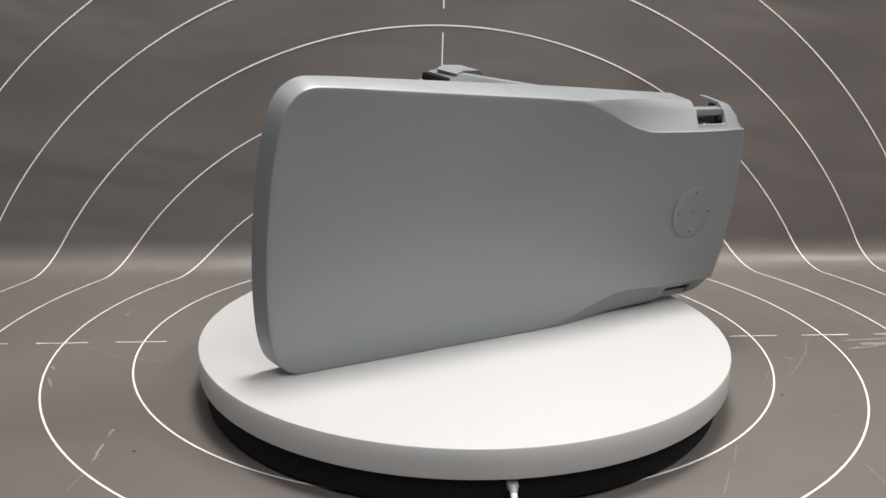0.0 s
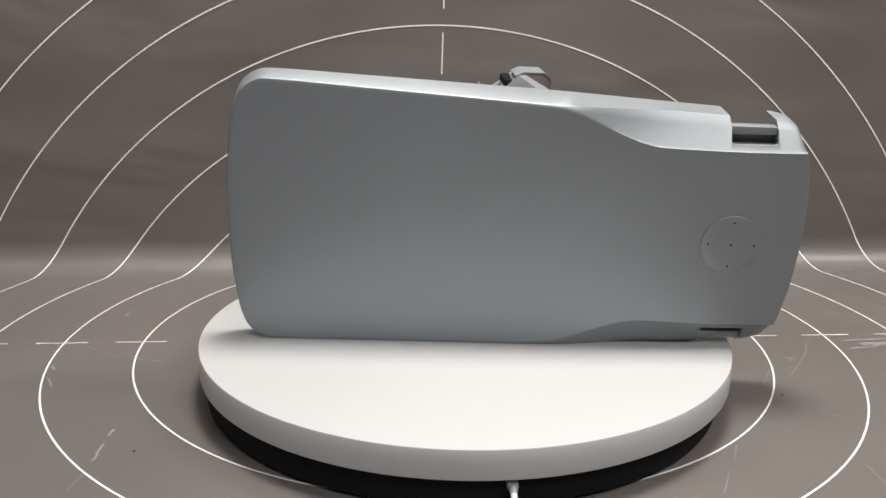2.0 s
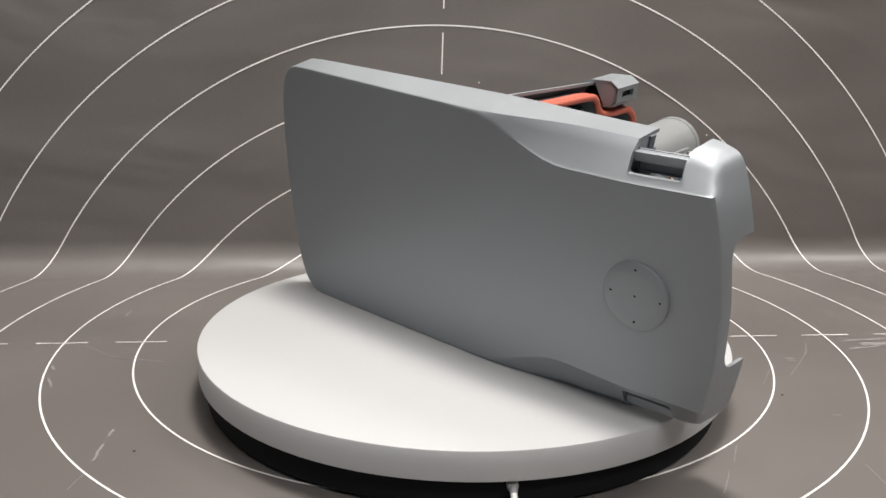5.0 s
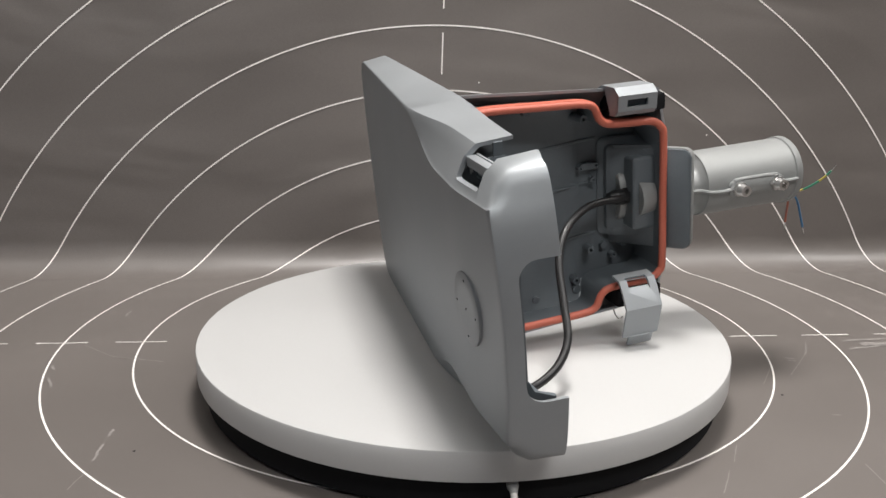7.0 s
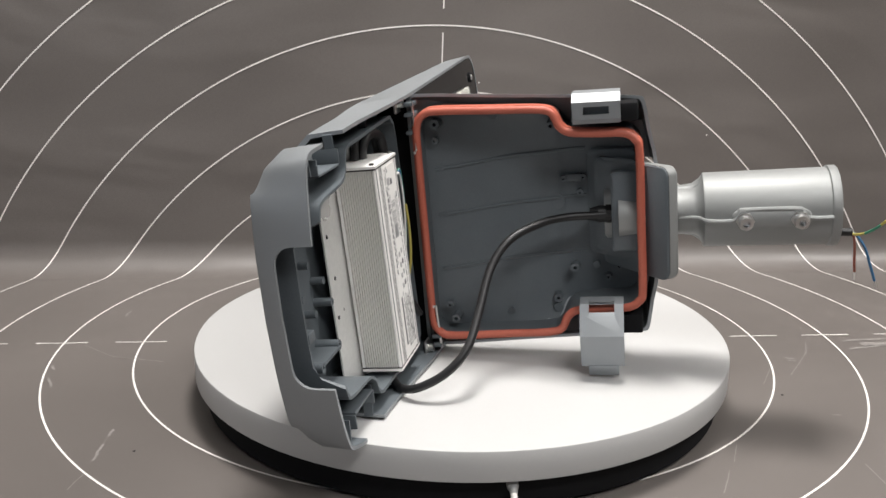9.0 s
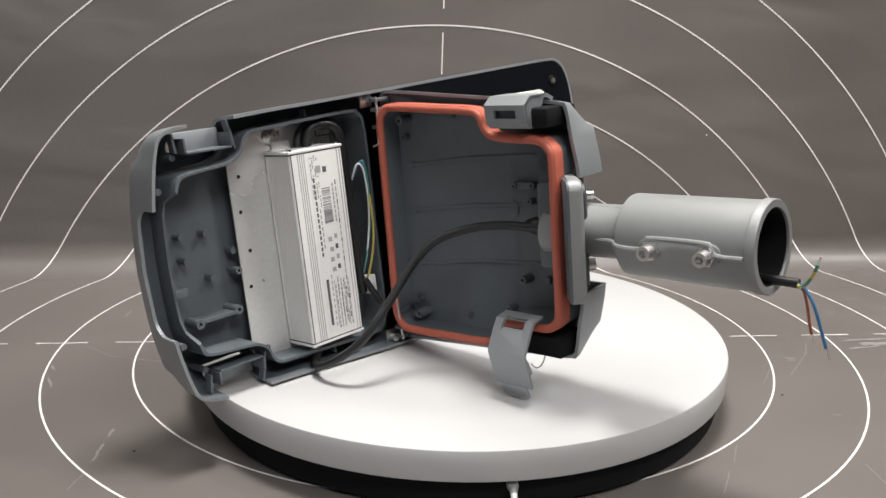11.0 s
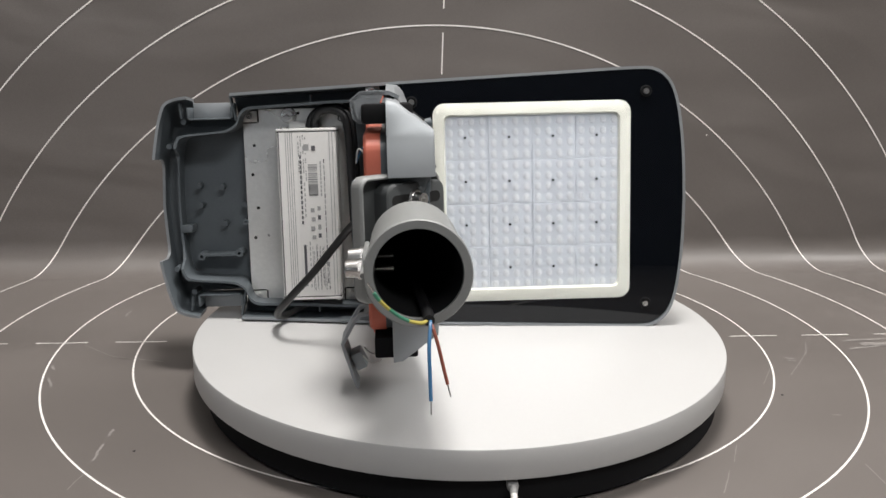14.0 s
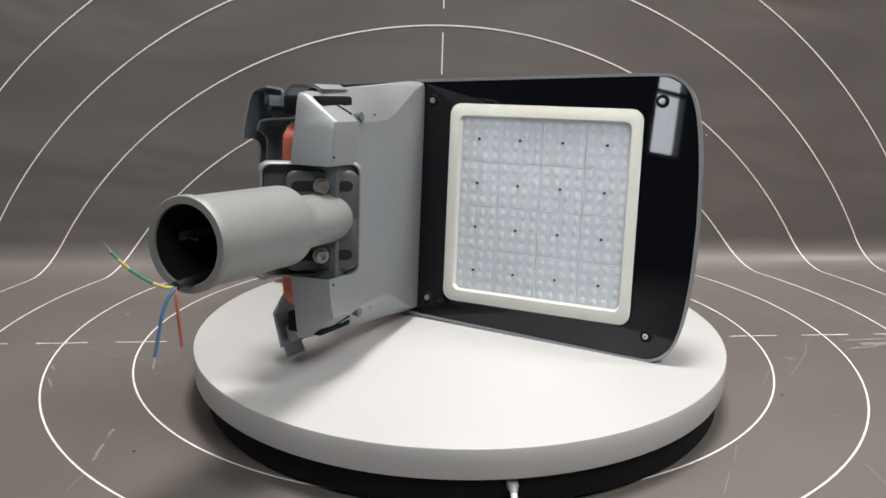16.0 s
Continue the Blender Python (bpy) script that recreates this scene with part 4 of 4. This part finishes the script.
    for yy in (0.062, 0.013, -0.046):
        bm = bmesh.new()
        sweep(bm, spline([(x, yy + dy, lid_z(x) + 0.0045) for x, dy in ((0.010, -0.006), (0.03, -0.005), (0.08, 0.001), (0.12, 0.003), (0.15, 0.0045), (0.163, 0.0045))], 4), 0.0021, 6)
        part("cast_line", bm, M_CAST, room)
        bm = bmesh.new()
        rod(bm, (0.016, yy - 0.006, lid_z(0.016) + 0.002), (0.016, yy - 0.006, lid_z(0.016) + 0.006), 0.0042, 0.004, 12)
        part("pad", bm, M_CAST, room)
    bm = bmesh.new()
    rod(bm, (0.1325, 0.0125, lid_z(0.1325) + 0.002), (0.1325, 0.0125, lid_z(0.1325) + 0.0055), 0.009, 0.0088, 16)
    part("pad", bm, M_CAST, room)
    # raised seat of the adapter seen from inside
    zf = -0.031
    bm = bmesh.new()
    prism(bm, rounded(0.165, 0.217, -0.046, 0.066, 0.009), zf - 0.001, zf + 0.007, 0.002)
    inside_seat(bm)
    part("adapter_seat", bm, M_CAST, room)
    bm = bmesh.new()
    prism(bm, rounded(0.172, 0.2165, -0.040, 0.058, 0.007), zf + 0.006, zf + 0.016, 0.003)
    inside_seat(bm)
    part("seat_step", bm, M_CAST, room)
    bm = bmesh.new()
    prism(bm, rounded(0.189, 0.2162, -0.034, 0.047, 0.004), zf + 0.015, 0.012, 0.002)
    inside_seat(bm)
    part("seat_block", bm, M_CAST, room)
    # cable gland
    bm = bmesh.new()
    rod(bm, (0.167, 0.0025, -0.003), (0.1755, 0.0025, -0.0035), 0.0062, 0.0085, 16)
    rod(bm, (0.1755, 0.0025, -0.0035), (0.183, 0.0025, -0.004), 0.0088, 0.0088, 16)
    rod(bm, (0.183, 0.0025, -0.004), (0.1905, 0.0025, -0.0045), 0.0105, 0.0105, 6)
    part("cable_gland", bm, M_CABLE, lid, "black plastic cable gland")
    return lid


def build_latches(lid):
    # closed-looking upper clip: hood over the rim with a window
    for s in (1,):
        bm = bmesh.new()
        w = 0.0225
        prof = [(0.099, 0.020), (0.0995, 0.032), (0.1045, 0.0375), (0.121, 0.0395), (0.1285, 0.030), (0.1285, 0.004), (0.124, -0.006), (0.121, -0.004), (0.1248, 0.004), (0.1248, 0.0285), (0.1195, 0.0355), (0.1055, 0.034), (0.1028, 0.0305), (0.1022, 0.020)]
        rings(bm, [[(0.1785 + x, y, z) for y, z in prof] for x in (-w, w)], True, True)
        clip = part("latch", bm, M_GREY, lid, "grey cast spring latch on the upper edge")
        b = bmesh.new()
        box(b, (0.1785, 0.1125, 0.036), (0.024, 0.0075, 0.02))
        carve(clip, [b])
        bm = bmesh.new()
        box(bm, (0.1785, 0.112, 0.030), (0.030, 0.012, 0.003))
        part("latch_tongue", bm, M_CAST, clip)
        for x in (-w + 0.001, w - 0.001):
            bm = bmesh.new()
            rings(bm, [[(0.1785 + x + dx, y, z) for y, z in ((0.1, 0.021), (0.1, 0.032), (0.105, 0.0365), (0.12, 0.0385), (0.1275, 0.03), (0.1275, 0.008))] for dx in (-0.001, 0.001)], True, True)
            part("latch_cheek", bm, M_GREY, clip)
        bm = bmesh.new()
        box(bm, (0.1905, 0.1085, 0.006), (0.054, 0.018, 0.046), 0.003)
        part("latch_block", bm, M_BASE, clip, "dark plastic latch block")
    # lower clip hangs open on its wire springs
    bm = bmesh.new()
    w = 0.0215
    prof = [(-0.079, 0.024), (-0.0815, 0.037), (-0.089, 0.043), (-0.108, 0.0535), (-0.1165, 0.051), (-0.141, 0.0445), (-0.1425, 0.0465), (-0.1165, 0.054), (-0.107, 0.0565), (-0.0875, 0.0455), (-0.079, 0.0395), (-0.0765, 0.024)]
    rings(bm, [[(0.177 + x, y, z) for y, z in prof] for x in (-w, w)], True, True)
    clip = part("latch", bm, M_GREY, lid, "grey cast spring latch hanging open below")
    b = bmesh.new()
    box(b, (0.177, -0.084, 0.042), (0.025, 0.0058, 0.02), 0, Matrix.Translation((0.177, -0.084, 0.042)) @ Matrix.Rotation(radians(30), 4, "X") @ Matrix.Translation((-0.177, 0.084, -0.042)))
    carve(clip, [b])
    bm = bmesh.new()
    box(bm, (0.1775, -0.1475, 0.0445), (0.030, 0.013, 0.003), 0.001, Matrix.Translation((0.1775, -0.1475, 0.0445)) @ Matrix.Rotation(radians(22), 4, "X") @ Matrix.Translation((-0.1775, 0.1475, -0.0445)))
    part("latch_lip", bm, M_GREY, clip)
    bm = bmesh.new()
    box(bm, (0.177, -0.127, 0.0405), (0.026, 0.017, 0.011), 0.0015, Matrix.Translation((0.177, -0.127, 0.0405)) @ Matrix.Rotation(radians(25), 4, "X") @ Matrix.Translation((-0.177, 0.127, -0.0405)))
    part("latch_rib", bm, M_GREY, clip)
    for x in (-0.016, 0.014):
        bm = bmesh.new()
        sweep(bm, spline([(0.177 + x, -0.121, 0.036), (0.178 + x, -0.127, 0.030), (0.178 + x, -0.127, 0.021), (0.178 + x, -0.119, 0.014)], 4), 0.0007, 6)
        part("spring_wire", bm, M_STEEL, clip)
    bm = bmesh.new()
    box(bm, (0.190, -0.1065, 0.004), (0.054, 0.020, 0.040), 0.002)
    part("latch_block", bm, M_BASE, clip, "dark plastic latch block")
    return clip


def build_hinges(lamp):
    for y in (0.128, 0.118, 0.100, -0.100, -0.118, -0.128):
        bm = bmesh.new()
        box(bm, (0.168, y, 0.001), (0.020, 0.0042, 0.010), 0.001)
        part("hinge_knuckle", bm, M_CAST, lamp, "", M_A)
    for s in (-1, 1):
        bm = bmesh.new()
        sweep(bm, [(0.1755, s * 0.131, -0.003), (0.1785, s * 0.083, -0.003), (0.1865, s * 0.081, -0.003)], 0.0013, 8)
        part("hinge_pin", bm, M_STEEL, lamp, "bright steel hinge pin", M_A)
        bm = bmesh.new()
        pipe(bm, (0.178, s * 0.130, 0.012), (0.178, s * 0.130, 0.005), 0.0042, 0.002, 12)
        part("hinge_screw", bm, M_STEEL, lamp, "", M_A)
        bm = bmesh.new()
        box(bm, (0.178, s * 0.128, 0.012), (0.016, 0.014, 0.003), 0.001)
        part("hinge_leaf", bm, M_STEEL, lamp, "", M_A)


def build_adapter(lamp):
    """Pole adapter: oblique seat plate, slotted ears, clamp socket, bolts."""
    slope = Matrix.Translation((0.213, -0.001, 0.001)) @ Matrix.Rotation(-radians(48.5), 4, "Y")
    o = rounded(-0.051, 0.049, -0.0565, 0.0565, 0.010)
    i = rounded(-0.0475, 0.0455, -0.053, 0.053, 0.008)
    i2 = rounded(-0.0455, 0.0435, -0.051, 0.051, 0.007)
    bm = bmesh.new()
    rings(bm, [[(x, y, 0.002) for x, y in o], [(x, y, -0.0035) for x, y in o], [(x, y, -0.0062) for x, y in rounded(-0.0503, 0.0483, -0.0558, 0.0558, 0.0095)], [(x, y, -0.0074) for x, y in rounded(-0.0488, 0.0468, -0.0543, 0.0543, 0.0088)],
               [(x, y, -0.0072) for x, y in i]])
    # the rim stands taller towards the lid's end
    for v in bm.verts:
        if v.co.z < -0.003:
            v.co.z -= 0.003 * (v.co.x + 0.051) / 0.1
    for v in bm.verts:
        v.co = slope @ v.co
    # slab added behind the seat, dark for the little light that falls there
    back = bmesh.new()
    prism(back, rounded(-0.0495, 0.0485, -0.056, 0.056, 0.010), 0.0021, 0.0045, 0.001)
    for v in back.verts:
        v.co = slope @ v.co
    ad = part("adapter_frame", bm, M_ADAPT, lamp, "grey cast adapter seat with raised rim", M_L)
    part("seat_back_shade", back, M_CAST, ad)
    # recess walls and floor carry their shade in the colour
    bm = bmesh.new()
    rings(bm, [[(x, y, -0.0071) for x, y in i], [(x, y, 0.001) for x, y in i2]], False, True)
    for v in bm.verts:
        v.co = slope @ v.co
    part("seat_recess", bm, M_DARK, ad, "recess of the adapter seat, darkened for shade")
    # ears with slots, in the same darkened coat as the recess
    ZC, YC = -0.0135, 0.001
    for s in (-1, 1):
        outer = rounded(-0.0465, 0.024, 0.0, 0.0505, 0.010)
        outer = [(x, s * (y - 0.002)) for x, y in outer]
        bm = bmesh.new()
        prism(bm, outer, 0.001, -0.017, 0.0015)
        for v in bm.verts:
            v.co = slope @ v.co
        ear = part("ear", bm, M_DARK, ad)
        bm = bmesh.new()
        slot = [(x, s * y) for x, y in rounded(-0.0400, 0.0190, 0.0285, 0.0385, 0.0049)]
        prism(bm, slot, -0.0165, -0.0173)
        for v in bm.verts:
            v.co = slope @ v.co
        part("slot", bm, M_HOLE, ear)
        for r0, r1, z0, z1, seg, hole, mat in ((0.0076, 0.0076, -0.0168, -0.0185, 20, 0.0045, M_STEEL), (0.0057, 0.0057, -0.0185, -0.0275, 18, 0.0034, M_STEEL)):
            bm = bmesh.new()
            pipe(bm, (-0.0095, s * 0.0335, z0), (-0.0095, s * 0.0335, z1), r0, hole, seg)
            for v in bm.verts:
                v.co = slope @ v.co
            part("bolt" if z1 < -0.02 else "washer", bm, mat, ear)
    # neck: from the seat to the socket
    n = 40
    ring = [(math.cos(2 * math.pi * k / n), math.sin(2 * math.pi * k / n)) for k in range(n)]
    bm = bmesh.new()
    prof = ((0.196, 0.027, 0.024, -0.005), (0.215, 0.028, 0.024, -0.009), (0.240, 0.028, 0.0235, -0.012), (0.268, 0.0285, 0.0235, -0.0132), (0.2735, 0.031, 0.0265, -0.0135), (0.277, 0.0352, 0.034, -0.0135),
            (0.2785, 0.0364, 0.0362, ZC))
    rings(bm, [[(x, YC + q * ry, zc + p * rz) for p, q in ring] for x, rz, ry, zc in prof], True, True)
    part("neck", bm, M_ADAPT, ad)
    bm = bmesh.new()
    # saddle joining the tube to the seat on the outer side
    loops = []
    for x, rz, ry in ((0.1815, 0.0215, 0.0235), (0.184, 0.0245, 0.0268), (0.195, 0.0265, 0.0262), (0.212, 0.029, 0.0252), (0.236, 0.0328, 0.0245), (0.258, 0.0358, 0.0247), (0.268, 0.0364, 0.0262), (0.2745, 0.0367, 0.031), (0.2785, 0.0368, 0.0367)):
        loops.append([(x, YC + q * ry, ZC + (p * rz if p < 0 else p * 0.012)) for p, q in ring])
    rings(bm, loops, True, True)
    part("saddle", bm, M_ADAPT, ad)
    bm = bmesh.new()
    prof = [(0.2775, 0.0366), (0.279, 0.0368), (0.3925, 0.0376), (0.3935, 0.0392), (0.4005, 0.0392), (0.4015, 0.0384), (0.4015, 0.0326), (0.400, 0.0322), (0.285, 0.0318)]
    rings(bm, [[(x, YC + q * r, ZC + p * r) for p, q in ring] for x, r in prof], True, True)
    sock = part("socket", bm, M_ADAPT, lamp, "grey round pole socket", M_L)
    # black lining over the grey inner wall, for the shade in the bore
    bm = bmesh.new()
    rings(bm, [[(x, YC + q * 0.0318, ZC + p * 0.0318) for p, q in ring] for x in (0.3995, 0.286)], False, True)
    part("bore", bm, M_BASE, sock, "hollow bore, blackened for the shade inside")
    # clamp split and pad with two bolts
    bm = bmesh.new()
    sweep(bm, spline([(0.252, 0.0, 0.0135), (0.272, 0.0, 0.0165), (0.281, -0.0015, 0.0247), (0.303, -0.0015, 0.0252), (0.309, 0.006, 0.0250), (0.314, 0.0085, 0.0246), (0.36, 0.0085, 0.0250), (0.366, 0.006, 0.0255), (0.372, -0.0005, 0.0262), (0.393, -0.001, 0.0262)], 3), 0.0022, 8)
    part("clamp_seam", bm, M_ADAPT, sock)
    bm = bmesh.new()
    prism(bm, rounded(0.302, 0.374, -0.009, 0.008, 0.007), 0.018, 0.0262, 0.001)
    part("clamp_pad", bm, M_ADAPT, sock)
    for x in (0.314, 0.3635):
        bm = bmesh.new()
        rod(bm, (x, -0.0015, 0.0255), (x, -0.0015, 0.0305), 0.0085, 0.0085, 6)
        nut = part("nut", bm, M_STEEL, sock)
        bm = bmesh.new()
        pipe(bm, (x, -0.0015, 0.0305), (x, -0.0015, 0.040), 0.0062, 0.0033, 18)
        part("bolt", bm, M_STEEL, nut)
        bm = bmesh.new()
        rod(bm, (x, -0.0015, 0.020), (x, -0.0015, 0.004), 0.0028, 0.0028, 10)
        part("bolt_end", bm, M_STEEL, nut)
    return ad


def build_cables(lamp):
    path = [(0.150, -0.0015, -0.190), (0.153, -0.0015, -0.172), (0.160, 0.000, -0.145), (0.175, -0.001, -0.120), (0.197, -0.010, -0.092), (0.217, -0.032, -0.074), (0.246, -0.066, -0.064), (0.272, -0.093, -0.055),
            (0.288, -0.111, -0.036), (0.294, -0.123, -0.009), (0.287, -0.1265, 0.010), (0.275, -0.122, 0.022), (0.262, -0.114, 0.028), (0.258, -0.106, 0.030)]
    bm = bmesh.new()
    sweep(bm, spline(path, 6), 0.0042, 12)
    part("cable", bm, M_CABLE, lamp, "thick black rubber cable", M_A)
    # mains lead and stripped cores at the socket mouth
    bm = bmesh.new()
    sweep(bm, spline([(0.30, -0.024, -0.012), (0.36, -0.026, -0.016), (0.40, -0.0275, -0.019), (0.410, -0.028, -0.0195), (0.4195, -0.0285, -0.0195)], 4), 0.0042, 10)
    part("mains_lead", bm, M_CABLE, lamp, "black mains lead", M_L)
    for mat, pts in ((M_YELLOW, [(0.418, -0.0285, -0.0185), (0.422, -0.0295, -0.014), (0.428, -0.026, -0.005)]), (M_GREEN, [(0.428, -0.026, -0.005), (0.433, -0.0215, 0.001), (0.439, -0.0145, 0.008)]), (M_YELLOW, [(0.439, -0.0145, 0.008), (0.4425, -0.0095, 0.012), (0.444, -0.007, 0.014)]), (M_GREEN, [(0.444, -0.007, 0.014), (0.4455, -0.004, 0.016), (0.447, -0.001, 0.0175)]),
                     (M_BLUE, [(0.417, -0.0285, -0.0205), (0.424, -0.032, -0.020), (0.432, -0.045, -0.0185), (0.438, -0.065, -0.0185), (0.442, -0.079, -0.0185)]),
                     (M_RED, [(0.417, -0.029, -0.0195), (0.422, -0.034, -0.022), (0.424, -0.047, -0.0255), (0.425, -0.064, -0.029), (0.426, -0.073, -0.031)])):
        bm = bmesh.new()
        sweep(bm, spline(pts, 5), 0.00135, 7)
        w = part("core_wire", bm, mat, lamp, "", M_L)
        if pts[-1][0] not in (0.428, 0.439, 0.444):
            a, b = Vector(pts[-2]), Vector(pts[-1])
            bm = bmesh.new()
            rod(bm, b, b + (b - a).normalized() * 0.009, 0.0007, 0.0005, 6)
            part("bare_end", bm, M_STEEL, w)


def build_lamp():
    lamp = tagged(new("street_light"), "grey LED street light standing on edge, gear lid open", "street light")
    lamp.empty_display_size = 0.05
    lamp.matrix_basis = pose(0, 0, TABLE)
    build_housing(lamp)
    build_tray(lamp)
    build_optics(lamp)
    build_driver(lamp)
    lid = build_lid(lamp)
    build_latches(lid)
    build_hinges(lamp)
    build_adapter(lamp)
    build_cables(lamp)
    return lamp


build_setting()
build_rear_wall()
turntable, disc = build_turntable()
street_light = build_lamp()


# ---- movement: the disc carries the lamp round ----
def motions():
    rows = [(i * 0.5, RATE * i * 0.5) for i in range(33)]
    walk(disc, [(t, pose(0, 0, 0, 0, 0, a)) for t, a in rows])
    walk(street_light, [(t, pose(0, 0, TABLE, 0, 0, a)) for t, a in rows])


motions()
